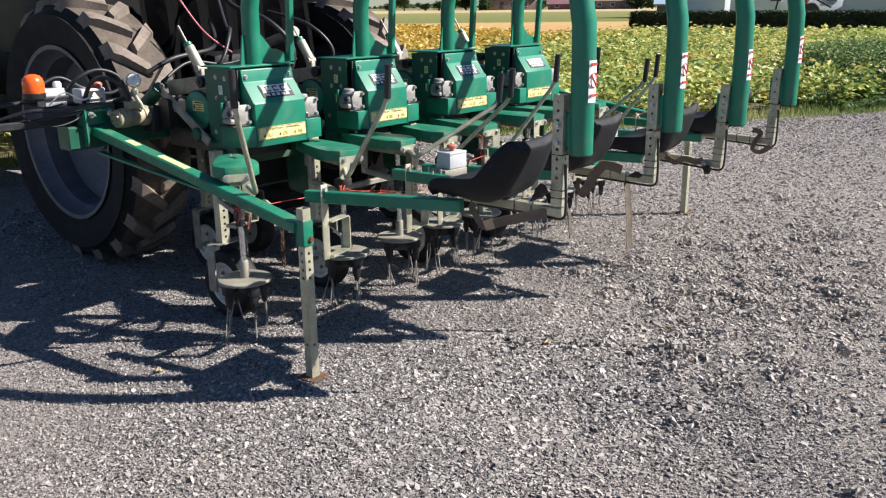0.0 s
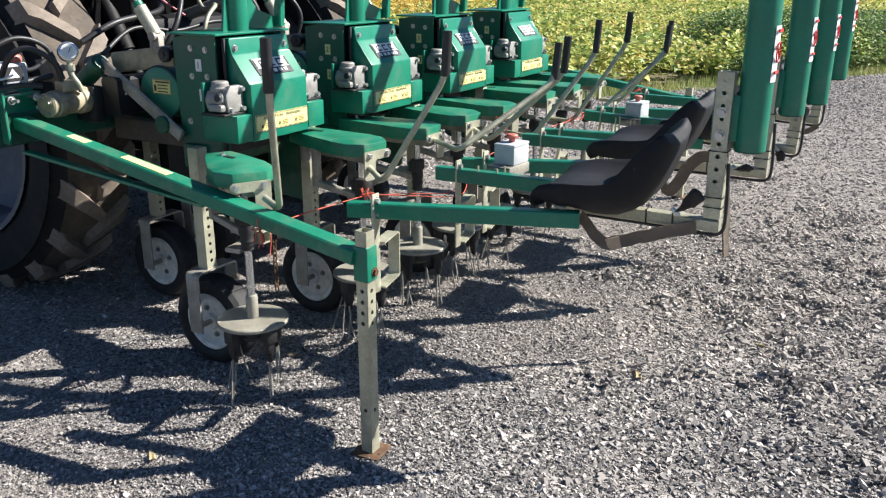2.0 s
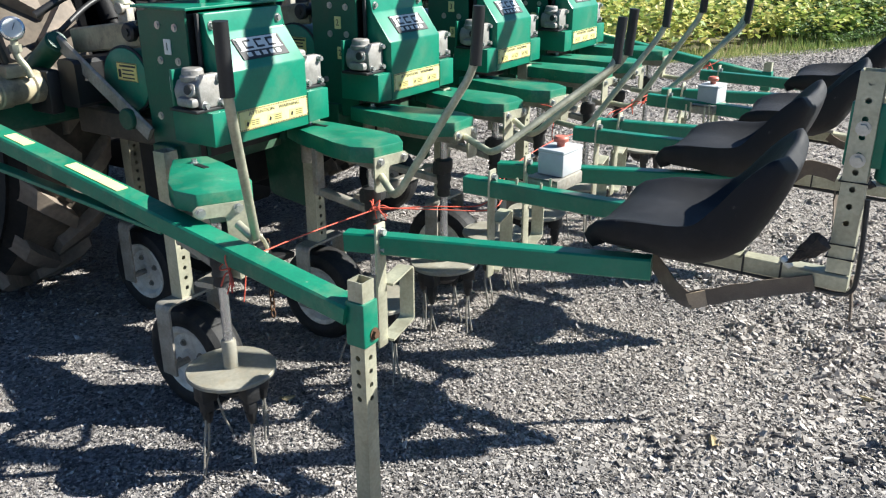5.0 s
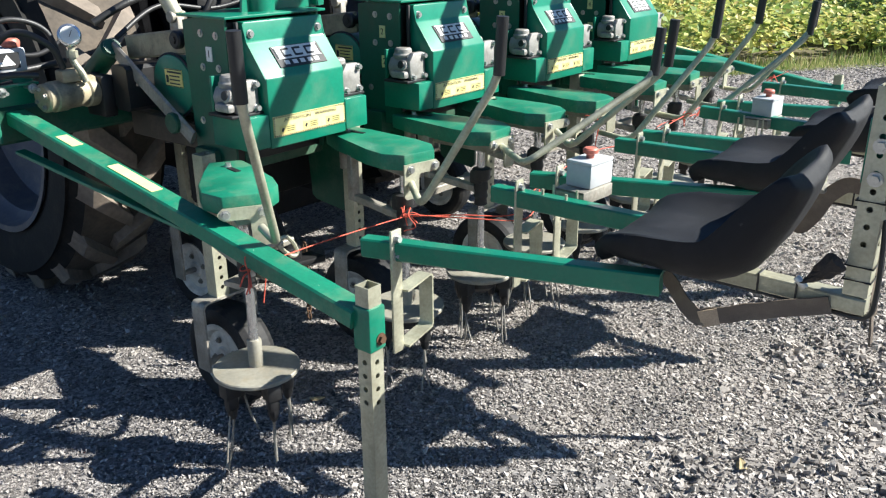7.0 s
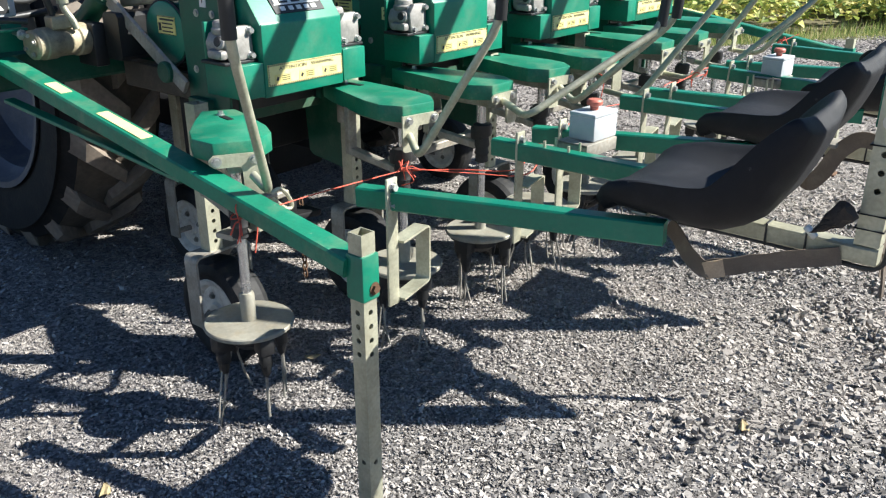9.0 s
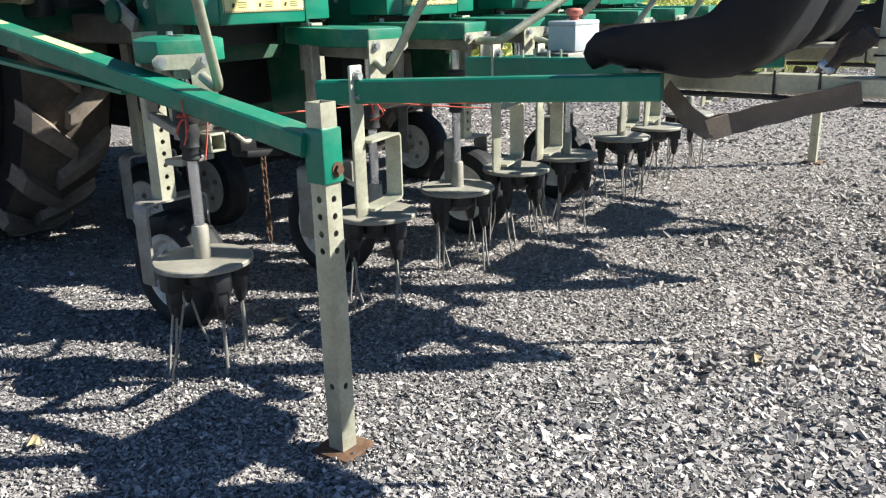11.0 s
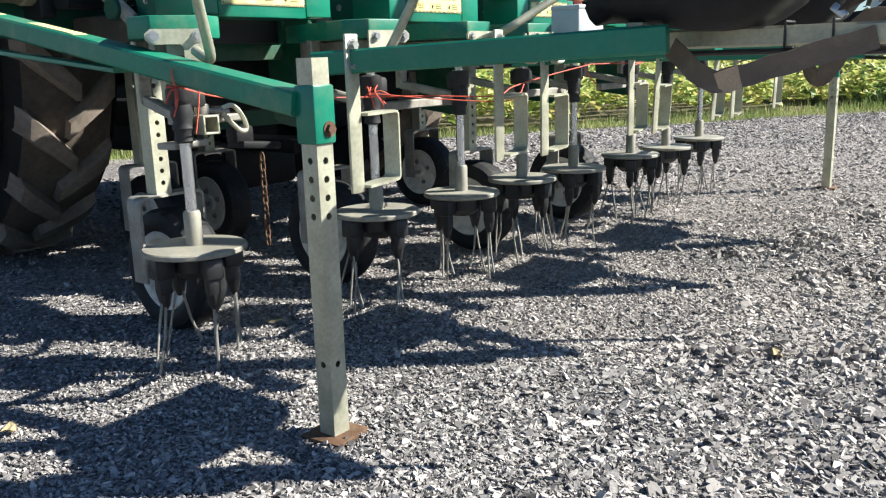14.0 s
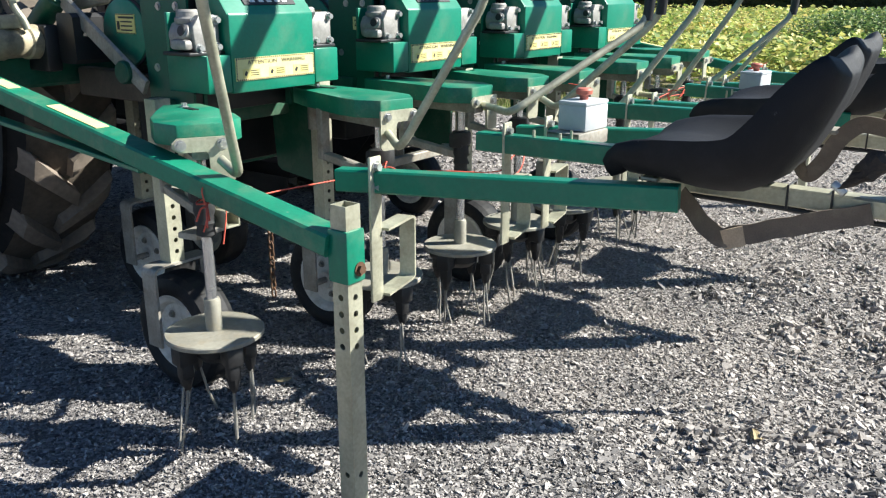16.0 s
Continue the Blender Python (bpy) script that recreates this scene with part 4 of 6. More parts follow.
# ---- gauge wheels ----
def gauge_wheel(x, y, ztop):
    w = thing("gauge_wheel", (x, y, 0), "small black pneumatic gauge wheel with dusty white rim in a fork", "wheel", "gauge wheels")
    R, hw = 0.178, 0.056
    bm = B()
    prof = [(0.112, -0.045), (0.126, -hw), (0.145, -hw - 0.004), (0.166, -0.05), (0.176, -0.03), (R, 0), (0.176, 0.03), (0.166, 0.05), (0.145, hw + 0.004), (0.126, hw), (0.112, 0.045)]
    lathe(bm, prof, (0.03, 0, R), (0, 90, 0), 48, caps=False)
    fs = [f for f in bm.faces if abs(f.calc_center_median().x - 0.03) < 0.046]
    bmesh.ops.inset_individual(bm, faces=fs, thickness=0.0022, depth=0.004)
    ty = part("tyre", bm, "smalltyre", w)
    bm = B()
    lathe(bm, [(0.0, -0.040), (0.028, -0.044), (0.034, -0.034), (0.085, -0.030), (0.096, -0.046), (0.112, -0.050), (0.116, -0.046), (0.11, 0.0), (0.119, 0.053), (0.10, 0.045), (0.085, 0.03), (0.0, 0.03)], (0.03, 0, R), (0, 90, 0), 36)
    rm = part("rim", bm, "white", w, "dusty white painted rim")
    bm = B()
    cyl(bm, (-0.085, 0, R), (0.125, 0, R), 0.011, 12)
    for i in range(4):
        t = i * math.pi / 2 + 0.4
        hexbolt(bm, (-0.0035, 0.055 * math.sin(t), R + 0.055 * math.cos(t)), (-1, 0, 0), 0.008, 0.01)
    part("axle", bm, "steel", rm)
    bm = B()
    pts = arc_pts([(-0.082, 0, R - 0.02), (-0.082, 0, 0.395), (0.12, 0, 0.395), (0.12, 0, R - 0.02)], 0.02, 3)
    sweep(bm, pts, [(-0.03, -0.004), (0.03, -0.004), (0.03, 0.004), (-0.03, 0.004)], up=Vector((1, 0, 0)))
    part("fork", bm, "steel", w)
    bm = B()
    holed_tube(bm, (0.0, 0.0), 0.024, 0.399, ztop, [0.43 + k * 0.033 for k in range(9)], 0.0068, (0,))
    part("stem", bm, "galv", w)
    return w


gw = gauge_wheel(2.975, 4.19, 0.86)
for x, y in ((3.575, 4.165), (4.25, 4.06), (4.98, 4.07), (3.38, 4.91), (3.77, 5.06), (4.96, 4.90)):
    copy_thing(gw, pose(x, y, 0))

# ---- tractor ----
def tractor_wheel(parent, x, y, R, w, out):
    bm = B()
    h = w / 2
    prof = [(0.50, -h * 0.80), (0.56, -h * 0.92), (0.70, -h * 1.0), (R - 0.11, -h * 0.92), (R - 0.055, -h * 0.75), (R - 0.04, 0), (R - 0.055, h * 0.75), (R - 0.11, h * 0.92), (0.70, h), (0.56, h * 0.92), (0.50, h * 0.80)]
    lathe(bm, prof, (x, y, R), (0, 90, 0), 64, caps=False)
    ty = part("tyre", bm, "tyre", parent, "large dusty black tractor tyre")
    bm = B()
    lathe(bm, [(R - 0.052, -h * 0.76), (R - 0.037, 0), (R - 0.052, h * 0.76)], (x, y, R), (0, 90, 0), 64, caps=False)
    part("tread_band", bm, "treadbase", ty)
    for s in (-1, 1):
        for i in range(18):
            t0 = 2 * math.pi * (i + (0.5 if s > 0 else 0)) / 18
            bm = B()
            rows = []
            for q in range(7):
                f = q / 6
                off = s * (-0.02 + f * (h * 0.97))
                t = t0 + f * 0.24
                rb = R - 0.058 - 0.045 * max(0, f - 0.75) / 0.25
                rt = R - 0.11 * (max(0, f - 0.78) / 0.22) ** 1.5
                hw = 0.030 + 0.014 * f
                row = []
                for rr, dw in ((rb, 1.5), (rt, 1.0), (rt, -1.0), (rb, -1.5)):
                    tt = t + dw * hw / R
                    row.append(bm.verts.new((x + off, y + rr * math.sin(tt), R + rr * math.cos(tt))))
                rows.append(row)
            for a, b in zip(rows, rows[1:]):
                for k in range(3):
                    bm.faces.new((a[k], a[k + 1], b[k + 1], b[k]))
            bm.faces.new(rows[0])
            bm.faces.new(rows[-1][::-1])
            part("tread_lug", bm, "lug", ty)
    bm = B()
    o = out * h * 0.86
    lathe(bm, [(0.515, o), (0.525, o + out * 0.015), (0.50, o + out * 0.012), (0.485, o - out * 0.05), (0.455, o - out * 0.08), (0.445, o - out * 0.20), (0.40, o - out * 0.23), (0.33, o - out * 0.235), (0.22, o - out * 0.30), (0.13, o - out * 0.30), (0.12, o - out * 0.20), (0.0, o - out * 0.19)], (x, y, R), (0, 90, 0), 48, caps=False)
    rm = part("rim", bm, "rim", parent, "grey steel tractor rim")
    return ty


tr = thing("tractor", (0, 0, 0), "dark tractor rear with large lugged tyres and linkage", "tractor")
TR, TY = 0.805, 5.745
tractor_wheel(tr, 3.18, TY, TR, 0.43, -1)
tractor_wheel(tr, 5.18, TY, TR, 0.43, 1)
bm = B()
box(bm, (4.17, 6.35, 0.80), (0.62, 1.9, 0.9), bev=0.06)
box(bm, (4.17, 5.55, 0.85), (0.5, 0.4, 0.5), bev=0.05)
cyl(bm, (3.3, TY, TR), (5.05, TY, TR), 0.13, 20)
part("rear_housing", bm, "tractor", tr)
bm = B()
box(bm, (4.17, 6.9, 1.75), (1.5, 1.4, 1.1), bev=0.08)
box(bm, (3.2, 6.15, 1.86), (0.46, 1.3, 0.08), bev=0.03)
box(bm, (5.14, 6.15, 1.86), (0.46, 1.3, 0.08), bev=0.03)
part("cab_rear", bm, "tractor", tr)
bm = B()
box(bm, (4.17, 8.6, 1.25), (0.8, 2.2, 0.9), bev=0.10)
box(bm, (4.17, 8.6, 0.65), (0.55, 2.2, 0.4), bev=0.05)
part("engine_hood", bm, "tractor", tr)
for x in (3.35, 4.99):
    bm = B()
    lathe(bm, [(0.33, -0.16), (0.40, -0.19), (0.55, -0.19), (0.61, -0.13), (0.62, 0), (0.61, 0.13), (0.55, 0.19), (0.40, 0.19), (0.33, 0.16)], (x, 8.9, 0.62), (0, 90, 0), 40, caps=False)
    part("front_tyre", bm, "tyre", tr)
    bm = B()
    lathe(bm, [(0.34, -0.15), (0.30, -0.10), (0.12, -0.02), (0.0, -0.02)], (x, 8.9, 0.62), (0, 90, 0), 32, caps=False)
    part("front_rim", bm, "rim", tr)
bm = B()
cyl(bm, (3.4, 8.9, 0.6), (4.95, 8.9, 0.6), 0.09, 14)
part("front_axle", bm, "tractor", tr)
for x in (3.80, 4.55):
    bm = B()
    beam(bm, (x, 5.75, 0.62), (x, 4.95, 0.72), 0.05, 0.09, 0.01)
    part("lower_arm", bm, "tractor", tr)
    bm = B()
    cyl(bm, (x, 5.7, 1.45), (x, 5.3, 0.72), 0.03, 14)
    cyl(bm, (x, 5.66, 1.38), (x, 5.5, 1.08), 0.045, 14)
    part("lift_rod", bm, "tractor", tr)
bm = B()
cyl(bm, (4.17, 5.6, 1.2), (4.17, 4.95, 1.38), 0.03, 14)
part("top_link", bm, "steel", tr)
# drawbar, hitch frame and PTO guard low behind the axle
bm = B()
box(bm, (4.05, 5.28, 0.30), (0.52, 0.34, 0.20), bev=0.03)
box(bm, (4.10, 5.05, 0.40), (0.16, 0.50, 0.06), bev=0.01)
part("drawbar", bm, "tractor", tr)
bm = B()
box(bm, (3.55, 5.05, 0.62), (0.09, 0.10, 0.34), bev=0.02)
box(bm, (3.78, 5.06, 0.60), (0.60, 0.08, 0.10), bev=0.015)
box(bm, (3.62, 5.40, 0.56), (0.09, 0.60, 0.12), bev=0.03)
part("hitch_frame", bm, "tractor", tr)
# dark tarpaulin hung behind the cab
bm = B()
rows = []
for j in range(9):
    z = 2.1 - j * 0.145
    rows.append([bm.verts.new((3.50 + i * 0.045, 5.62 + 0.05 * math.sin(i * 1.25 + j * 0.12) * (0.4 + j * 0.1) - 0.012 * j + 0.03 * noise.noise(Vector((i * 0.3, j * 0.4, 0))), z + 0.05 * noise.noise(Vector((i * 0.4, j, 7))))) for i in range(30)])
for a, b in zip(rows, rows[1:]):
    for i in range(29):
        bm.faces.new((a[i], a[i + 1], b[i + 1], b[i]))
bmesh.ops.solidify(bm, geom=bm.faces[:], thickness=0.004)
part("tarpaulin", bm, "cloth", tr, "black folded cloth hanging at the rear")

# ---- field, hedge and far buildings ----
def foliage_mat(name, ramp, rough=0.6):
    m = bpy.data.materials.new(name)
    m.use_nodes = True
    n, l = m.node_tree.nodes, m.node_tree.links
    b = n["Principled BSDF"]
    g = n.new("ShaderNodeNewGeometry")
    r = n.new("ShaderNodeValToRGB")
    while len(r.color_ramp.elements) < len(ramp):
        r.color_ramp.elements.new(0.5)
    for e, (p, c) in zip(r.color_ramp.elements, ramp):
        e.position, e.color = p, (*c, 1)
    tc = n.new("ShaderNodeTexCoord")
    nz = n.new("ShaderNodeTexNoise")
    nz.inputs["Scale"].default_value = 0.35
    l.new(tc.outputs["Object"], nz.inputs["Vector"])
    mp = n.new("ShaderNodeMapRange")
    mp.inputs[1].default_value, mp.inputs[2].default_value = 0.3, 0.7
    mp.inputs[3].default_value, mp.inputs[4].default_value = -0.22, 0.22
    l.new(nz.outputs[0], mp.inputs[0])
    ad = n.new("ShaderNodeMath")
    ad.use_clamp = True
    l.new(g.outputs["Random Per Island"], ad.inputs[0])
    l.new(mp.outputs[0], ad.inputs[1])
    l.new(ad.outputs[0], r.inputs[0])
    l.new(r.outputs[0], b.inputs["Base Color"])
    b.inputs["Roughness"].default_value = rough
    tr = n.new("ShaderNodeBsdfTranslucent")
    l.new(r.outputs[0], tr.inputs["Color"])
    mx = n.new("ShaderNodeMixShader")
    mx.inputs[0].default_value = 0.35
    l.new(b.outputs[0], mx.inputs[1])
    l.new(tr.outputs[0], mx.inputs[2])
    l.new(mx.outputs[0], n["Material Output"].inputs[0])
    return m


M["soyleaf"] = foliage_mat("ripening_bean_leaf", [(0.0, (0.15, 0.24, 0.06)), (0.25, (0.28, 0.37, 0.09)), (0.5, (0.46, 0.50, 0.14)), (0.8, (0.62, 0.59, 0.20)), (1.0, (0.62, 0.49, 0.17))])
M["gold"] = foliage_mat("golden_ripe_crop", [(0.0, (0.34, 0.26, 0.05)), (0.4, (0.56, 0.40, 0.085)), (0.8, (0.66, 0.46, 0.10)), (1.0, (0.62, 0.36, 0.08))])
M["weed"] = foliage_mat("weed_leaf", [(0.0, (0.055, 0.105, 0.038)), (0.5, (0.125, 0.21, 0.066)), (0.85, (0.23, 0.34, 0.11)), (1.0, (0.42, 0.44, 0.21))])
M["grass"] = foliage_mat("verge_grass", [(0.0, (0.09, 0.16, 0.045)), (0.5, (0.22, 0.30, 0.085)), (0.8, (0.42, 0.42, 0.17)), (1.0, (0.60, 0.52, 0.30))])
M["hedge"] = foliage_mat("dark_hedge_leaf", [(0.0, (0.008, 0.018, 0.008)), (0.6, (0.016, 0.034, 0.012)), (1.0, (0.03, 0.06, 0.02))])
M["fartree"] = foliage_mat("far_tree_leaf", [(0.0, (0.03, 0.06, 0.02)), (0.6, (0.06, 0.10, 0.03)), (1.0, (0.12, 0.15, 0.04))])


def stuff(name, verts, faces, material, label, category):
    me = bpy.data.meshes.new(name)
    nv, nf, k = len(verts), len(faces), faces.shape[1]
    me.vertices.add(nv)
    me.vertices.foreach_set("co", verts.astype(np.float32).ravel())
    me.loops.add(nf * k)
    me.loops.foreach_set("vertex_index", faces.astype(np.int32).ravel())
    me.polygons.add(nf)
    me.polygons.foreach_set("loop_start", np.arange(nf, dtype=np.int32) * k)
    me.polygons.foreach_set("loop_total", np.full(nf, k, dtype=np.int32))
    me.update(calc_edges=True)
    me.polygons.foreach_set("use_smooth", np.zeros(nf, dtype=bool))
    me.materials.append(M[material])
    return tagged(new(name, me), label, category, kind="stuff")


def edge_xy(u, v):
    return EDGE_P.x + EDGE_D.x * u + EDGE_N.x * v, EDGE_P.y + EDGE_D.y * u + EDGE_N.y * v


def leaf_cloud(rg, x, y, z, size, flat=0.5):
    """Folded rhombic leaves at points; two triangles on each side of the midrib."""
    n = len(x)
    az = rg.uniform(0, 2 * np.pi, n)
    tilt = rg.normal(0.35, 0.45, n) * (1 - flat) + rg.normal(0, 0.5, n) * flat
    d = np.stack([np.cos(az) * np.cos(tilt), np.sin(az) * np.cos(tilt), np.sin(tilt)], 1)
    s = np.stack([-np.sin(az), np.cos(az), np.zeros(n)], 1)
    roll = rg.normal(0, 0.45, n)
    up = np.cross(d, s)
    s = s * np.cos(roll)[:, None] - up * np.sin(roll)[:, None]
    up = np.cross(d, s)
    c = np.stack([x, y, z], 1)
    L, W = size[:, None], size[:, None] * 0.40
    v = np.stack([c - d * L * 0.5, c + s * W - d * L * 0.1 + up * W * 0.3, c + d * L * 0.5 - up * L * 0.08, c - s * W - d * L * 0.1 + up * W * 0.3], 1).reshape(-1, 3)
    i = np.arange(n)[:, None] * 4
    f = np.concatenate([i + np.array([[0, 1, 2]]), i + np.array([[0, 2, 3]])], 0)
    return v, f


def build_fields():
    rg = np.random.default_rng(5)
    vs, fs, base = [], [], 0
    # the golden crop lies beyond a slanting line; both end in front of the hedge and the far strips
    def is_gold(x, y, v):
        return (v > 9.5) & (y > np.interp(x, [0, 15.3, 17.8, 23.3, 30, 36], [23.2, 14.0, 13.4, 14.8, 16.8, 18.4]) + (0.3 + 0.03 * x) * rg.normal(size=len(x)))

    def crop_end(x, y):
        az = np.degrees(np.arctan2(y - 1.1, x - 0.7))
        return 35.0 + 0.6 * rg.normal(size=len(x)) + 15 * np.clip((az - 34) / 8, 0, 1)

    # bean plants near the yard, then coarser with distance
    for v0, v1, u0, u1, n, size in ((4.5, 12, -16, 32, 100000, 0.105), (12, 30, -16, 48, 80000, 0.18)):
        v = rg.uniform(v0, v1, n)
        u = rg.uniform(u0, u1, n)
        x, y = edge_xy(u, v)
        row = 0.5 + 0.5 * np.sin(v * 2 * np.pi / 0.76 + 0.4)
        hgt = 0.55 + 0.09 * np.sin(u * 1.7 + v) + 0.05 * rg.normal(size=n)
        z = hgt * (0.35 + 0.65 * rg.uniform(0, 1, n) ** 0.45) * (0.72 + 0.28 * row)
        keep = ~is_gold(x, y, v) & (x < 35.5 + 0.3 * rg.normal(size=n))
        vv, ff = leaf_cloud(rg, x[keep], y[keep], z[keep], size * rg.uniform(0.7, 1.3, keep.sum()))
        vs.append(vv)
        fs.append(ff + base)
        base += len(vv)
    pu, pv = np.meshgrid(np.arange(-11, 15, 0.15), np.arange(0.5, 5.0, 0.62))
    pu, pv = (pu + rg.normal(0, 0.05, pu.shape)).ravel(), (pv + rg.normal(0, 0.09, pv.shape)).ravel()
    tall = rg.uniform(0.42, 0.74, len(pu))
    k = 30
    a, rr, hh = rg.uniform(0, 2 * np.pi, (len(pu), k)), 0.19 * np.sqrt(rg.uniform(0, 1, (len(pu), k))), rg.uniform(0.18, 1.0, (len(pu), k)) ** 0.7
    x, y = edge_xy((pu[:, None] + rr * np.cos(a)).ravel(), (pv[:, None] + rr * np.sin(a)).ravel())
    z = (tall[:, None] * hh * (1 - 1.2 * rr)).ravel()
    vv, ff = leaf_cloud(rg, x, y, z, rg.uniform(0.075, 0.135, len(x)), 0.3)
    vs.append(vv)
    fs.append(ff + base)
    base += len(vv)
    stuff("bean_field", np.concatenate(vs), np.concatenate(fs), "soyleaf", "green and yellowing bean plants in rows beyond the yard", "crop field")
    vs, fs, base = [], [], 0
    for v0, v1, u0, u1, n, size in ((9.5, 26, -30, 30, 95000, 0.16), (26, 52, -45, 30, 60000, 0.26)):
        v = rg.uniform(v0, v1, n)
        u = rg.uniform(u0, u1, n)
        x, y = edge_xy(u, v)
        keep = is_gold(x, y, v) & (np.hypot(x, y) < crop_end(x, y))
        z = 0.5 * rg.uniform(0.3, 1.05, n)
        vv, ff = leaf_cloud(rg, x[keep], y[keep], z[keep], size * rg.uniform(0.7, 1.3, keep.sum()), 0.9)
        vs.append(vv)
        fs.append(ff + base)
        base += len(vv)
    stuff("golden_field", np.concatenate(vs), np.concatenate(fs), "gold", "golden ripe crop beyond the green bean rows", "crop field")
    # grass verge and weeds along the edge
    n = 36000
    u = rg.uniform(-11, 15, n)
    v = np.abs(rg.normal(0.18, 0.28, n)) - 0.10 + 0.12 * np.sin(u * 1.3) * np.sin(u * 0.37)
    x, y = edge_xy(u, v)
    tall = np.clip(0.5 + (u - 1.0) * 0.09, 0.35, 1.0)
    h = rg.uniform(0.05, 0.24, n) * tall * np.clip(v * 2.2 + 0.35, 0.2, 1.2)
    az = rg.uniform(0, 2 * np.pi, n)
    lean = rg.normal(0, 0.35, n) * h
    w = rg.uniform(0.004, 0.009, n)
    b0 = np.stack([x + np.cos(az) * w, y + np.sin(az) * w, np.full(n, -0.03)], 1)
    b1 = np.stack([x - np.cos(az) * w, y - np.sin(az) * w, np.full(n, -0.03)], 1)
    tp = np.stack([x - np.sin(az) * lean, y + np.cos(az) * lean, h], 1)
    i = np.arange(n)[:, None] * 3
    stuff("verge_grass", np.stack([b0, b1, tp], 1).reshape(-1, 3), i + np.array([[0, 1, 2]]), "grass", "rough green and straw-coloured grass along the yard edge", "grass")
    n = 80000
    u = rg.uniform(4.6, 17, n)
    v = rg.uniform(0.12, 3.0, n)
    clump = np.sin(u * 1.9 + 1) * 0.5 + np.sin(u * 0.8 + v * 1.4) * 0.5
    x, y = edge_xy(u, v)
    top = (0.74 + 0.2 * clump) * np.clip(v * 1.1 + 0.25, 0.2, 1.0) * np.clip((u - 4.2) / 1.6, 0.35, 1)
    z = top * rg.uniform(0.05, 1.0, n) ** 0.55
    vv, ff = leaf_cloud(rg, x, y, z, rg.uniform(0.03, 0.075, n), 0.3)
    stuff("weed_patch", vv, ff, "weed", "dense dark green weeds at the field margin", "weeds")
    # clipped hedge: a dense core under small leaves
    n = 52000
    t = rg.uniform(0, 1, n)
    y, front = 21.3 - t * 80, 40.0 - t * 9.6
    side = rg.uniform(0, 1, n)
    top, end = side < 0.3, side > 0.97
    x = front + np.where(top | end, rg.uniform(-0.1, 1.0, n), rg.uniform(-0.10, 0.16, n))
    y = np.where(end, 21.3 + rg.uniform(-0.1, 0.12, n), y)
    x = np.where(end, 40.0 + rg.uniform(-0.1, 1.0, n), x)
    z = np.where(top, 1.07 + 0.03 * rg.normal(size=n), rg.uniform(0.0, 1.09, n))
    vv, ff = leaf_cloud(rg, x, y, z, rg.uniform(0.06, 0.13, n), 0.9)
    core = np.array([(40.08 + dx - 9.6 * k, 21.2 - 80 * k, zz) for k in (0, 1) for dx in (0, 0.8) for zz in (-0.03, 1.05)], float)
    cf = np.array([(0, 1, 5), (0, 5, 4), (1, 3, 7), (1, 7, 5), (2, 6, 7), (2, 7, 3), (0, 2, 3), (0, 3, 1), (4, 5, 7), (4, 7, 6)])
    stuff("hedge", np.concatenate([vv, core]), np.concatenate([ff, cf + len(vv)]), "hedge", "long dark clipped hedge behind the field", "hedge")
    # low woods on the horizon
    n = 7000
    az = np.radians(rg.uniform(2, 75, n))
    d = rg.uniform(480, 520, n)
    k = np.clip(np.sin(az * 37) * 0.6 + np.sin(az * 91 + 2) * 0.5 + 0.15, 0, 1)
    z = rg.uniform(0, 1, n) * (0.8 + 2.6 * k)
    vv, ff = leaf_cloud(rg, d * np.cos(az), d * np.sin(az), z, rg.uniform(1.2, 2.6, n), 0.9)
    stuff("far_woods", vv, ff, "fartree", "low dark trees along the far horizon", "trees")


build_fields()
M["wallwhite"] = mat("white_siding", (0.60, 0.64, 0.68), 0.7, 0, 0.06, 0.6, 9, 0.05)
M["wallbrown"] = mat("brown_brick_wall", (0.19, 0.145, 0.125), 0.85, 0, 0.2, 0.8, 12, 0.1)
M["roofgrey"] = mat("grey_roof", (0.16, 0.145, 0.14), 0.8, 0, 0.2, 0.8, 12, 0.1)
M["roofblue"] = mat("blue_grey_roof", (0.30, 0.40, 0.50), 0.55, 0, 0.12, 0.8, 12, 0.05)
M["glass"] = mat("dark_window_glass", (0.03, 0.035, 0.04), 0.12, 0, 0.1, 2, 9, 0)


M["roofred"] = mat("dull_red_roof", (0.20, 0.10, 0.11), 0.8, 0, 0.2, 0.8, 12, 0.1)
M["roofbrown"] = mat("brown_shingle_roof", (0.27, 0.20, 0.165), 0.85, 0, 0.2, 0.8, 12, 0.1)
M["film"] = mat("greenhouse_film", (0.52, 0.57, 0.55), 0.45, 0, 0.12, 0.5, 6, 0.05)
M["farred"] = mat("red_machine_paint", (0.30, 0.045, 0.04), 0.45, 0, 0.15, 2, 20, 0.05)


def bearing(az, d):
    """A place d metres out from the start of the walk, az degrees round from the x axis."""
    return 0.68 + d * math.cos(radians(az)), 1.06 + d * math.sin(radians(az))


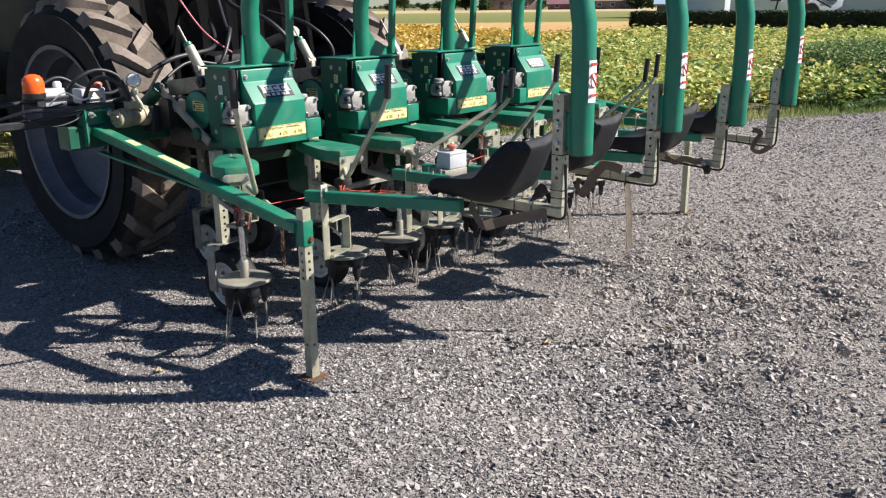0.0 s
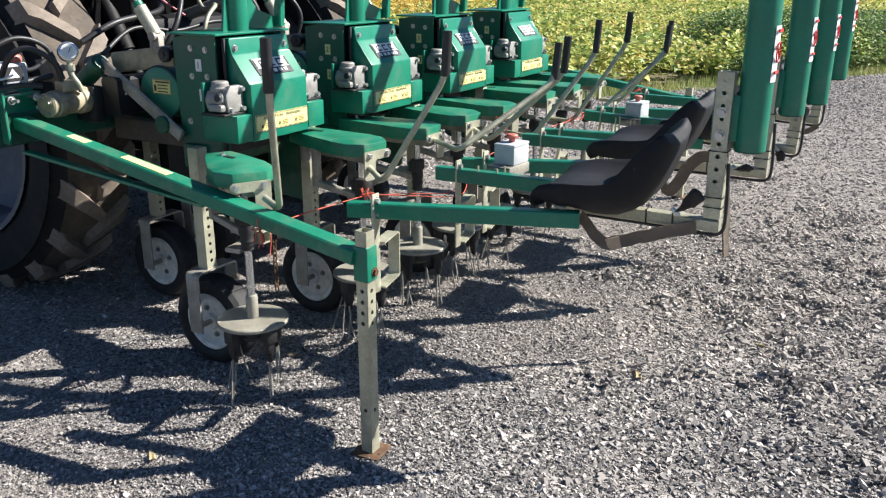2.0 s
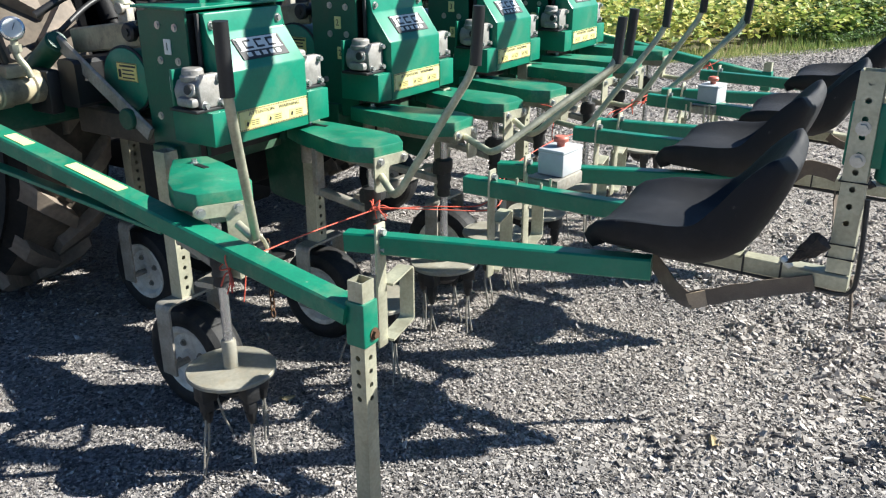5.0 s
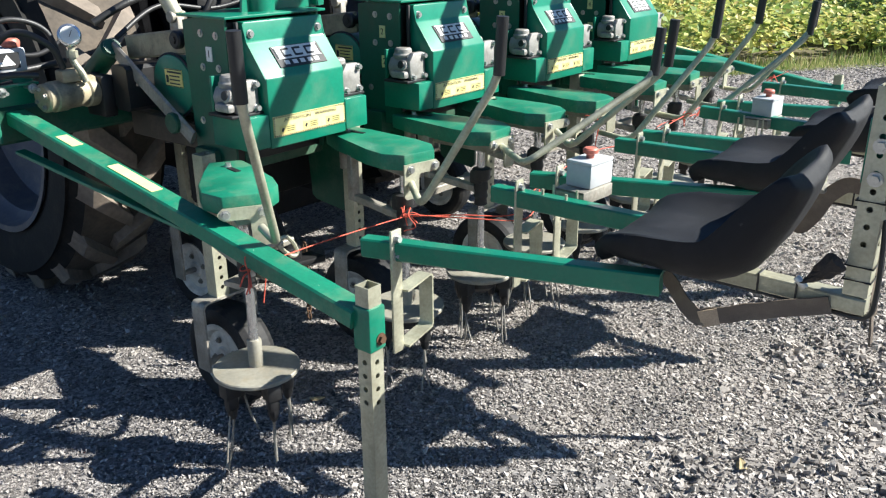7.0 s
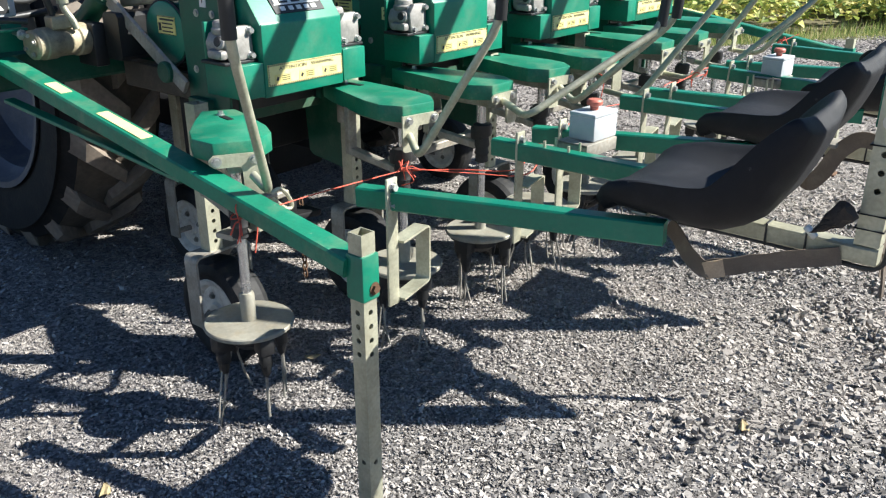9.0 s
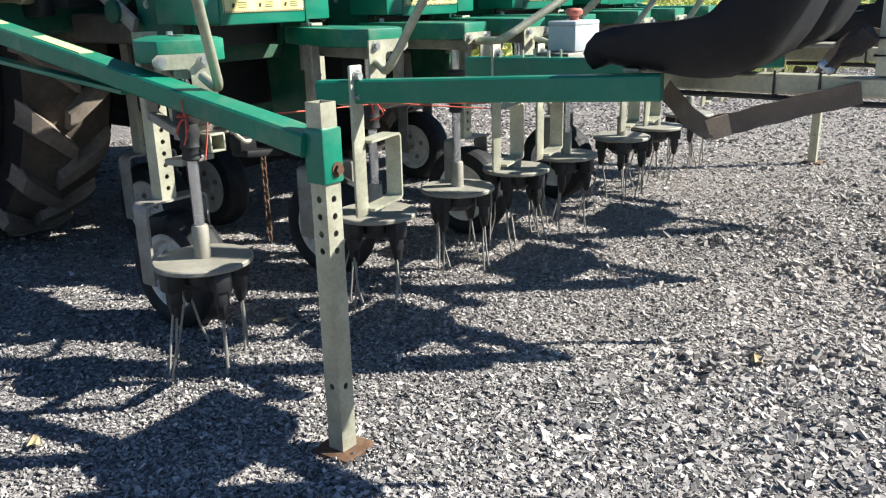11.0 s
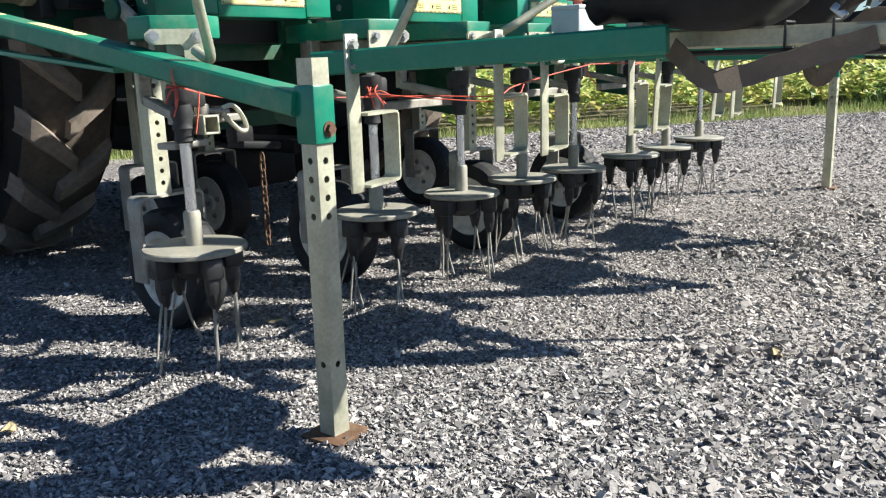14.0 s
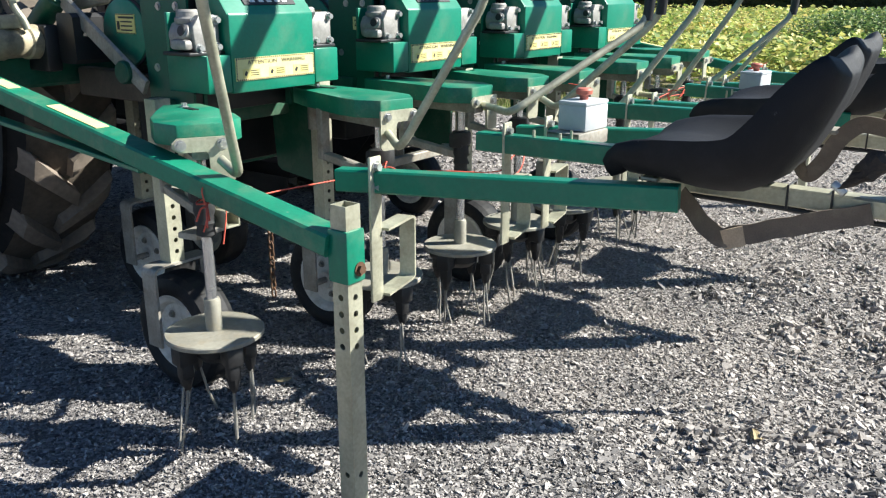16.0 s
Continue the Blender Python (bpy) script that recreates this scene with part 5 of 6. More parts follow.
def house(az, d, length, depth, h, roof_h, wall, roof, label, rz, windows=(), win=(1.2, 1.2), door=None):
    """Ridge along the length (local y); windows (along, height) lie in the long face towards the field."""
    x, y = bearing(az, d)
    e = thing("house", (x, y, -0.03), label, "house", "far houses", rz=rz)
    bm = B()
    box(bm, (0, 0, h / 2), (depth, length, h), bev=0.05)
    for sy in (-1, 1):
        prism(bm, [(-depth / 2, h - 0.02), (depth / 2, h - 0.02), (0, h + roof_h - 0.25)], sy * (length / 2 - 0.1) - 0.1, sy * (length / 2 - 0.1) + 0.1, "y")
    part("wall", bm, wall, e)
    bm = B()
    o = 0.45
    prism(bm, [(-depth / 2 - o, h - 0.12), (0, h + roof_h - 0.12), (depth / 2 + o, h - 0.12), (depth / 2 + o, h + 0.06), (0, h + roof_h + 0.1), (-depth / 2 - o, h + 0.06)], -length / 2 - o, length / 2 + o, "y")
    part("roof", bm, roof, e)
    for yy, z in windows:
        bm = B()
        box(bm, (-depth / 2 - 0.03, yy, z), (0.12, win[0] + 0.2, win[1] + 0.2), bev=0.02)
        wn_ = part("window", bm, "wallwhite", e)
        bm = B()
        box(bm, (-depth / 2 - 0.10, yy, z), (0.03, win[0], win[1]))
        part("pane", bm, "glass", wn_)
    if door is not None:
        bm = B()
        box(bm, (-depth / 2 - 0.04, door, 1.05), (0.1, 1.1, 2.1), bev=0.02)
        part("door", bm, "glass", e)
    return e


house(35.6, 250, 14, 10, 2.9, 4.6, "wallbrown", "roofgrey", "brown house under a tall grey-brown roof", 52, [(-4, 1.5), (0, 1.5)], door=3)
house(34.0, 254, 5, 7, 2.2, 1.2, "wallbrown", "roofgrey", "low brown wing beside a tall-roofed house", 40, [(0, 1.3)])
house(31.8, 245, 9, 8, 1.4, 2.2, "roofred", "roofred", "low house with dull red roof and walls", 30, [(-2, 0.9), (2, 0.9)], (1.0, 0.7))
house(28.6, 240, 12.5, 8, 2.1, 2.5, "wallbrown", "roofbrown", "brown brick house with pale brown roof", 28, [(-3.5, 1.2), (0.5, 1.2), (4, 1.2)], (1.1, 0.8))
house(24.8, 118, 4.2, 5, 1.3, 1.2, "wallbrown", "roofblue", "small shed with pale blue metal roof", 24)
house(22.4, 97, 6.6, 6.6, 5.4, 2.4, "wallwhite", "roofgrey", "gable end of a white rendered house", -8)
house(18.4, 100, 12.0, 7, 5.4, 2.4, "wallwhite", "roofgrey", "long white rendered house with narrow windows", 50, [(-3.6, 1.75), (-0.4, 1.75), (2.8, 1.75), (-3.6, 4.3), (-0.4, 4.3), (2.8, 4.3)], (1.2, 0.45))
house(8.6, 110, 13.0, 8, 5.6, 2.6, "wallwhite", "roofgrey", "large pale building behind the hedge", 20, [(-4, 2.2), (0, 2.2), (4, 2.2)], (1.0, 1.4), door=2)


def greenhouse(az, d, width, length, h, rz):
    x, y = bearing(az, d)
    e = thing("greenhouse", (x, y, -0.03), "pale film greenhouse with rounded roof behind the hedge", "greenhouse", rz=rz)
    arch = [(width / 2 * math.cos(a), h * (0.35 * min(1, a / 0.01, (math.pi - a) / 0.01) + 0.65 * math.sin(a))) for a in [math.pi * i / 14 for i in range(15)]]
    bm = B()
    prism(bm, arch, 0, length, "x")
    part("cover", bm, "film", e)
    for xx in [-0.05 + k * 2.0 for k in range(int(length / 2) + 1)]:
        bm = B()
        rod(bm, [Vector((xx, a * 1.005, b_ * 1.01)) for a, b_ in arch], 0.05, 6)
        part("hoop", bm, "wallwhite", e)


greenhouse(12.6, 92, 7.5, 16, 3.0, 10)


def parked_implement(az, d, rz):
    x, y = bearing(az, d)
    e = thing("farm_implement", (x, y, -0.03), "parked farm implement with red body and dark frame", "farm machine", rz=rz)
    bm = B()
    box(bm, (0, 0.3, 1.5), (1.2, 1.1, 1.2), bev=0.12)
    part("body", bm, "farred", e)
    for a, b_ in (((0, -2.2, 0.95), (0, -0.3, 2.0)), ((0, 0.9, 1.75), (0, 2.3, 1.7)), ((0, 2.25, 1.72), (0, 2.5, 0.2)), ((0, 0.8, 1.7), (0, 1.2, 0.2)), ((0, 0.1, 2.0), (0, 0.0, 3.4))):
        bm = B()
        beam(bm, Vector(a), Vector(b_), 0.16, 0.16, 0.02, Vector((1, 0, 0)))
        part("frame_bar", bm, "rubber", e)
    for sx in (-0.7, 0.7):
        bm = B()
        lathe(bm, [(0.32, -0.16), (0.62, -0.17), (0.70, -0.1), (0.70, 0.1), (0.62, 0.17), (0.32, 0.16)], (sx, -0.6, 0.68), (0, 90, 0), 24)
        part("tyre", bm, "rubber", e)


parked_implement(17.0, 84, 17)


def far_tree(az, d, h, r, seed):
    rg = np.random.default_rng(seed)
    x, y = bearing(az, d)
    e = thing("tree", (x, y, -0.03), "round-crowned dark green tree on the horizon", "tree", "far trees")
    bm = B()
    lathe(bm, [(0.30, 0), (0.2, h * 0.3), (0.1, h * 0.7)], n=8)
    for k in range(4):
        a = k * 1.7 + seed
        rod(bm, [Vector((0, 0, h * 0.28)), Vector((math.cos(a) * r * 0.6, math.sin(a) * r * 0.6, h * 0.62))], 0.07, 5)
    part("trunk", bm, "soil", e)
    n = 1500
    lob = rg.normal(0, 0.45, (7, 3)) * (r, r, h * 0.30) + (0, 0, h * 0.48)
    p = lob[rg.integers(0, 7, n)] + rg.normal(0, 0.26, (n, 3)) * (r, r, h * 0.4)
    p[:, 2] = np.clip(p[:, 2], h * 0.08, h)
    v, f = leaf_cloud(rg, p[:, 0], p[:, 1], p[:, 2], rg.uniform(0.5, 1.1, n) * (0.25 + r * 0.2), 0.6)
    me = bpy.data.meshes.new("crown")
    me.from_pydata(v.tolist(), [], f.tolist())
    me.materials.append(M["fartree"])
    cr_ = new("crown", me)
    cr_.parent = e


for k, (az_, d_, h_, r_) in enumerate(((43.3, 262, 3.0, 1.8), (42.4, 260, 5.4, 2.4), (41.0, 258, 2.6, 1.6), (40.1, 255, 3.8, 1.7), (39.2, 250, 6.0, 2.6), (38.3, 252, 6.4, 2.8), (36.9, 240, 3.8, 2.2),
                                      (33.4, 262, 4.0, 2.2), (30.2, 262, 6.0, 3.0), (26.9, 235, 4.0, 2.8), (26.2, 228, 4.4, 2.4), (23.6, 130, 6.5, 3.0), (14.2, 106, 7.0, 3.4), (11.2, 118, 6.6, 3.6))):
    far_tree(az_, d_, h_, r_, k)


# ---- crushed stone laid as single chips near the machine ----
def chip_mat():
    return_m = bpy.data.materials.new("slate_chip")
    return_m.use_nodes = True
    n, l = return_m.node_tree.nodes, return_m.node_tree.links
    b = n["Principled BSDF"]
    g = n.new("ShaderNodeNewGeometry")
    r = n.new("ShaderNodeValToRGB")
    cols = [(0.0, (0.055, 0.052, 0.051)), (0.3, (0.165, 0.154, 0.149)), (0.65, (0.31, 0.288, 0.272)), (0.9, (0.43, 0.397, 0.37)), (1.0, (0.54, 0.497, 0.46))]
    while len(r.color_ramp.elements) < len(cols):
        r.color_ramp.elements.new(0.5)
    for e, (p, c) in zip(r.color_ramp.elements, cols):
        e.position, e.color = p, (*c, 1)
    l.new(g.outputs["Random Per Island"], r.inputs[0])
    tc = n.new("ShaderNodeTexCoord")
    nz = n.new("ShaderNodeTexNoise")
    nz.inputs["Scale"].default_value = 160
    l.new(tc.outputs["Object"], nz.inputs["Vector"])
    mx = n.new("ShaderNodeMixRGB")
    mx.blend_type = "OVERLAY"
    mx.inputs[0].default_value = 0.45
    l.new(r.outputs[0], mx.inputs[1])
    l.new(nz.outputs[0], mx.inputs[2])
    l.new(dusted_brightened(n, l, tc, mx.outputs[0], 0.52), b.inputs["Base Color"])
    b.inputs["Roughness"].default_value = 0.82
    b.inputs["Specular IOR Level"].default_value = 0.25
    bp = n.new("ShaderNodeBump")
    bp.inputs["Strength"].default_value = 0.35
    bp.inputs["Distance"].default_value = 0.003
    l.new(nz.outputs[0], bp.inputs["Height"])
    l.new(bp.outputs[0], b.inputs["Normal"])
    return return_m


M["chip"] = chip_mat()


def chip_batch(rg, x, y, R, k, flat):
    """Flat angular flakes: a k-sided outline with a slightly smaller, tilted top."""
    n = len(x)
    th = R * rg.uniform(flat * 0.5, flat * 1.4, n)
    a = (np.arange(k) + rg.uniform(-0.38, 0.38, (n, k))) * 2 * np.pi / k
    el = rg.uniform(0.38, 0.85, n)[:, None]
    rr = R[:, None] * rg.uniform(0.7, 1.25, (n, k))
    px, py = rr * np.cos(a), rr * np.sin(a) * el
    rot = rg.uniform(0, 2 * np.pi, n)[:, None]
    qx, qy = px * np.cos(rot) - py * np.sin(rot), px * np.sin(rot) + py * np.cos(rot)
    tx, ty = rg.normal(0, 0.30, n)[:, None], rg.normal(0, 0.30, n)[:, None]
    zc = rg.uniform(0.0, 0.005, n)[:, None] + R[:, None] * 0.14 + ground_z(x, y)[:, None]
    bot = np.stack([x[:, None] + qx, y[:, None] + qy, zc - th[:, None] * 0.5 + qx * tx + qy * ty], 2)
    sh = rg.uniform(0.82, 0.98, (n, k))
    lx, ly = rg.normal(0, 0.12, (n, 1)), rg.normal(0, 0.12, (n, 1))
    top = np.stack([x[:, None] + qx * sh, y[:, None] + qy * sh, zc + th[:, None] * 0.5 + qx * (tx + lx) + qy * (ty + ly)], 2)
    v = np.concatenate([bot, top], 1).reshape(-1, 3)
    i = np.arange(n)[:, None] * (2 * k)
    f = []
    for j in range(k):
        jn = (j + 1) % k
        f += [i + np.array([[j, jn, k + jn]]), i + np.array([[j, k + jn, k + j]])]
    for j in range(1, k - 1):
        f.append(i + np.array([[k, k + j, k + j + 1]]))
    return v, np.concatenate(f)


def build_chips():
    rg = np.random.default_rng(9)
    vs, fs, base = [], [], 0
    spots = (
        (84000, 2.85, 2.95, 0.72, 0.65, 0.003, 0.0066, 4, 0.5),
        (80000, 3.7, 2.8, 1.5, 1.2, 0.0042, 0.0085, 4, 0.45),
        (34000, 3.2, 2.75, 0.85, 0.75, 0.005, 0.0090, 4, 0.35),
        (12000, 3.35, 2.50, 0.55, 0.40, 0.008, 0.015, 5, 0.22),
        (6500, 2.5, 2.8, 0.42, 0.42, 0.008, 0.014, 5, 0.22),
        (1800, 3.35, 2.45, 0.50, 0.34, 0.011, 0.021, 6, 0.2),
        (5000, 4.9, 2.2, 0.9, 0.55, 0.008, 0.020, 4, 0.45),
    )
    for n, cx, cy, sx, sy, s0, s1, k, flat in spots:
        x, y = rg.normal(cx, sx, n), rg.normal(cy, sy, n)
        v, f = chip_batch(rg, x, y, rg.uniform(s0, s1, n) * rg.uniform(0.65, 1.15, n), k, flat)
        vs.append(v)
        fs.append(f + base)
        base += len(v)
    # clods turned up by wheels, in small heaps
    n, m = 130, 3600
    hx, hy, hr = rg.normal(4.9, 0.8, n), rg.normal(2.05, 0.55, n), rg.uniform(0.02, 0.06, n)
    i = rg.integers(0, n, m)
    off = rg.normal(0, 1, (2, m))
    x, y = hx[i] + off[0] * hr[i], hy[i] + off[1] * hr[i]
    v, f = chip_batch(rg, x, y, rg.uniform(0.006, 0.018, m), 4, 0.8)
    v[:, 2] += np.repeat(hr[i] * 0.55 * np.exp(-0.5 * (off ** 2).sum(0)), 8)
    vs.append(v)
    fs.append(f + base)
    base += len(v)
    # the rest of the yard, coarser
    n = 95000
    x, y = rg.uniform(2.5, 17.0, n), rg.uniform(-2.5, 7.5, n)
    keep = (x - EDGE_P.x) * EDGE_N.x + (y - EDGE_P.y) * EDGE_N.y < 0.05
    x, y = x[keep], y[keep]
    d = np.hypot(x - 2.8, y - 2.8)
    v, f = chip_batch(rg, x, y, np.clip(0.004 + 0.0028 * d, 0.004, 0.016) * rg.uniform(0.6, 1.3, len(x)), 4, 0.28)
    vs.append(v)
    fs.append(f + base)
    stuff("slate_chips", np.concatenate(vs), np.concatenate(fs), "chip", "grey angular slate chips of the yard", "gravel")


build_chips()


# ---- hydraulic motor, gauge, hoses and wiring on the toolbar ----
hm = thing("hydraulic_motor", (2.79, 4.76, 0.99), "beige hydraulic motor with bolted end plate on the toolbar", "hydraulic motor")
bm = B()
lathe(bm, [(0.0, 0.0), (0.040, 0.0), (0.046, 0.006), (0.046, 0.03), (0.050, 0.034), (0.050, 0.075), (0.046, 0.08), (0.046, 0.15), (0.052, 0.155), (0.052, 0.19), (0.0, 0.19)], (0, 0, 0), (0, 90, 8), 28)
part("housing", bm, "beige", hm)
bolts(hm, [((-0.001, 0.03 * math.sin(a), 0.03 * math.cos(a)), (-1, 0, 0)) for a in (0.4, 1.97, 3.54, 5.11)], 0.007, 0.009, "steel")
bm = B()
box(bm, (0.10, 0.0, 0.062), (0.07, 0.05, 0.04), bev=0.006)
part("port_block", bm, "beige", hm)
# mount coloured black for the dark, shaded gap behind the link
bm = B()
box(bm, (0.215, 0.03, -0.02), (0.05, 0.12, 0.14), bev=0.008)
part("mount", bm, "black", hm)

pg = thing("pressure_gauge", (2.905, 4.745, 1.179), "round silver pressure gauge with white dial on a pipe", "gauge", rz=-28)
bm = B()
lathe(bm, [(0.0, 0.014), (0.030, 0.014), (0.036, 0.010), (0.037, -0.016), (0.030, -0.022), (0.0, -0.022)], (0, 0, 0), (78, 0, 0), 28)
part("case", bm, "chrome", pg)
bm = B()
lathe(bm, [(0.0, 0.0), (0.028, 0.0), (0.028, 0.001), (0.0, 0.001)], (0, -0.0145, 0.003), (78, 0, 0), 28)
dl = part("dial", bm, "paper", pg, "white dial")
bm = B()
box(bm, (0.004, -0.0165, 0.008), (0.002, 0.001, 0.022), (0, 25, 0))
part("needle", bm, "ink", dl)
bm = B()
rod(bm, curve_pts([(0, 0.0, -0.035), (0.0, 0.0, -0.08), (0.02, 0.0, -0.12), (0.03, 0.0, -0.15)], 5), 0.011, 10)
lathe(bm, [(0.018, 0), (0.018, 0.022)], (0, 0, -0.07), n=6)
part("pipe", bm, "galv", pg)

vb = thing("control_valve", (2.62, 4.90, 1.06), "grey hydraulic valve block with red cap and white label", "valve")
bm = B()
box(bm, (0.13, 0.02, 0.045), (0.13, 0.10, 0.075), bev=0.008)
part("body", bm, "boxgrey", vb)
bm = B()
lathe(bm, [(0.026, 0), (0.028, 0.006), (0.028, 0.018), (0.022, 0.026), (0.0, 0.028)], (0.165, 0.0, 0.084), n=18)
part("cap", bm, "redplastic", vb, "red cap")
bm = B()
box(bm, (0.13, -0.0325, 0.045), (0.08, 0.003, 0.05))
part("label_plate", bm, "ink", vb)
bm = B()
prism(bm, [(0.105, 0.03), (0.155, 0.03), (0.13, 0.065)], -0.0352, -0.0342, "y")
part("triangle_mark", bm, "paper", vb)
bm = B()
box(bm, (-0.06, 0.03, 0.05), (0.11, 0.09, 0.09), bev=0.008)
part("relay_box", bm, "boxgrey", vb)
bm = B()
lathe(bm, [(0.02, 0), (0.022, 0.02), (0.015, 0.03), (0.0, 0.032)], (-0.03, 0.02, 0.096), n=14)
part("knob", bm, "paper", vb)

bcn = thing("beacon", (2.452, 4.87, 1.140), "amber flashing beacon on a black bracket", "beacon lamp")
bm = B()
lathe(bm, [(0.046, 0.0), (0.049, 0.010), (0.050, 0.050), (0.046, 0.070), (0.034, 0.085), (0.015, 0.092), (0.0, 0.093)], n=24)
part("lens", bm, "amber", bcn, "amber lens")
bm = B()
lathe(bm, [(0.049, -0.022), (0.052, 0.0), (0.046, 0.004)], n=24)
box(bm, (0.06, 0.02, -0.03), (0.22, 0.035, 0.02), bev=0.004)
part("base", bm, "black", bcn)

hs = thing("hose_bundle", (2.6, 4.9, 1.0), "bundle of black hydraulic hoses and cables", "hoses")
o = Vector((2.6, 4.9, 1.0))
HOSES = [
    ([(2.30, 4.95, 1.02), (2.42, 4.86, 1.06), (2.55, 4.82, 1.05), (2.70, 4.80, 1.07), (2.80, 4.78, 1.06)], 0.014),
    ([(2.28, 5.00, 0.98), (2.45, 4.88, 1.01), (2.60, 4.83, 1.03), (2.74, 4.84, 1.04)], 0.012),
    ([(2.68, 4.86, 1.06), (2.70, 4.80, 1.17), (2.76, 4.77, 1.20), (2.84, 4.75, 1.15), (2.87, 4.75, 1.08)], 0.015),
    ([(2.62, 4.90, 1.13), (2.66, 4.84, 1.20), (2.76, 4.82, 1.235), (2.86, 4.80, 1.19), (2.88, 4.77, 1.06)], 0.013),
    ([(2.40, 4.92, 1.10), (2.50, 4.87, 1.07), (2.58, 4.86, 1.08)], 0.006),
    ([(2.36, 4.92, 1.05), (2.48, 4.84, 0.98), (2.62, 4.83, 1.00), (2.68, 4.86, 1.06)], 0.006),
    ([(2.42, 4.98, 1.08), (2.60, 4.96, 1.20), (2.74, 4.95, 1.14), (2.90, 4.98, 1.10), (3.1, 5.1, 1.15)], 0.012),
    ([(2.25, 5.05, 1.06), (2.5, 5.0, 1.09), (2.8, 5.0, 1.05), (3.2, 5.05, 1.08)], 0.016),
]
for pts, r in HOSES:
    bm = B()
    rod(bm, curve_pts([Vector(p) - o for p in pts], 8), r * 0.72, 10)
    part("hose", bm, "hose", hs)
bm = B()
beam(bm, (-0.36, 0.02, -0.01), (0.10, 0.02, -0.01), 0.05, 0.04, 0.006)
part("tray", bm, "black", hs)
bm = B()
rod(bm, curve_pts([Vector(p) - o for p in ((2.50, 4.84, 1.08), (2.56, 4.80, 1.14), (2.64, 4.79, 1.10), (2.70, 4.79, 1.11))], 8), 0.004, 8)
part("cable", bm, "paper", hs, "white cable")

# hoses and cables that run from the tractor down behind the units
rs = thing("hose_bundle", (3.6, 5.0, 1.2), "slack black hoses and a pink cable behind the units", "hoses")
o = Vector((3.6, 5.0, 1.2))
REAR = [
    ([(3.05, 4.85, 1.20), (3.20, 4.82, 1.27), (3.45, 4.86, 1.30), (3.60, 5.0, 1.34), (3.75, 5.25, 1.45)], 0.013, "hose"),
    ([(3.40, 4.85, 1.08), (3.50, 4.80, 1.25), (3.62, 4.88, 1.40), (3.72, 5.05, 1.42), (3.85, 5.3, 1.60)], 0.012, "hose"),
    ([(3.95, 4.80, 1.08), (4.00, 4.78, 1.28), (3.92, 4.90, 1.45), (3.88, 5.2, 1.55), (3.95, 5.5, 1.75)], 0.014, "hose"),
    ([(4.30, 4.84, 1.08), (4.34, 4.80, 1.26), (4.25, 4.92, 1.42), (4.20, 5.25, 1.50)], 0.012, "hose"),
    ([(3.10, 4.80, 1.15), (3.30, 4.84, 1.24), (3.52, 4.82, 1.22), (3.74, 4.80, 1.25), (4.05, 4.82, 1.22)], 0.009, "hose"),
    ([(3.42, 5.10, 1.62), (3.48, 5.0, 1.45), (3.52, 4.92, 1.36), (3.60, 4.85, 1.28)], 0.005, "pinkcable"),
    ([(3.62, 4.80, 1.10), (3.66, 4.78, 1.26), (3.78, 4.84, 1.32), (3.86, 5.0, 1.30), (4.0, 5.2, 1.40)], 0.010, "galv"),
]
M["pinkcable"] = mat("pink_cable", (0.55, 0.16, 0.18), 0.5, 0, 0.1, 20, 100, 0.02)
for pts, r, mt in REAR:
    bm = B()
    rod(bm, curve_pts([Vector(p) - o for p in pts], 8), r, 10)
    part("hose", bm, mt, rs)

# ---- lift cylinders with green caps behind the units ----
def lift_cylinder(x0):
    c = thing("lift_cylinder", (x0 - 0.03, 4.63, 1.22), "small silver lift cylinder with green cap and thin rod", "cylinder", "lift cylinders")
    d = Vector((-0.05, 0.16, 0.30)).normalized()
    bm = B()
    cyl(bm, (0, 0, 0), d * 0.13, 0.027, 18, 0.005)
    part("barrel", bm, "galv", c)
    bm = B()
    cyl(bm, d * 0.13, d * 0.15, 0.022, 18, 0.003)
    part("cap", bm, "green", c, "green cap")
    bm = B()
    cyl(bm, d * 0.15, d * 0.25, 0.006, 10)
    part("rod", bm, "steel", c)
    bm = B()
    cyl(bm, (-0.03, 0, 0), (0.03, 0, 0), 0.02, 14, 0.003)
    box(bm, (0, 0.0, -0.06), (0.03, 0.05, 0.12), bev=0.004)
    part("clevis", bm, "steel", c)
    return c


lc = lift_cylinder(XU[0])
for x in XU[1:]:
    copy_thing(lc, pose(x - 0.03, 4.63, 1.22))

# green pipe stub over the lift links
def pipe_stub(x0):
    p = thing("pipe_stub", (x0 - 0.21, 4.75, 1.10), "short green pipe stub with steel end on the linkage", "pipe", "linkage stubs")
    bm = B()
    cyl(bm, (0.0, 0.17, -0.085), (-0.004, 0.0, 0.025), 0.036, 20, 0.004)
    part("pipe", bm, "lowshade", p)
    bm = B()
    cyl(bm, (-0.004, 0.0, 0.025), (-0.0045, -0.008, 0.030), 0.030, 20)
    part("end_ring", bm, "lowshade", p)
    return p


stub = pipe_stub(XU[0])
for x in XU[1:]:
    copy_thing(stub, pose(x - 0.21, 4.75, 1.10))


# ---- hitch clevis and hanging chain ----
def chain(x, y, z, n):
    ch = thing("chain", (x, y, z), "rusty steel chain hanging under the unit", "chain")
    for i in range(n):
        bm = B()
        pts = []
        for k in range(14):
            t = 2 * math.pi * k / 14
            px, pz = 0.0085 * math.cos(t), 0.017 * math.sin(t)
            pts.append((px, 0, pz - i * 0.0262) if i % 2 else (0, px, pz - i * 0.0262))
        rod(bm, pts, 0.0034, 6, closed=True)
        part("link", bm, "rust", ch)


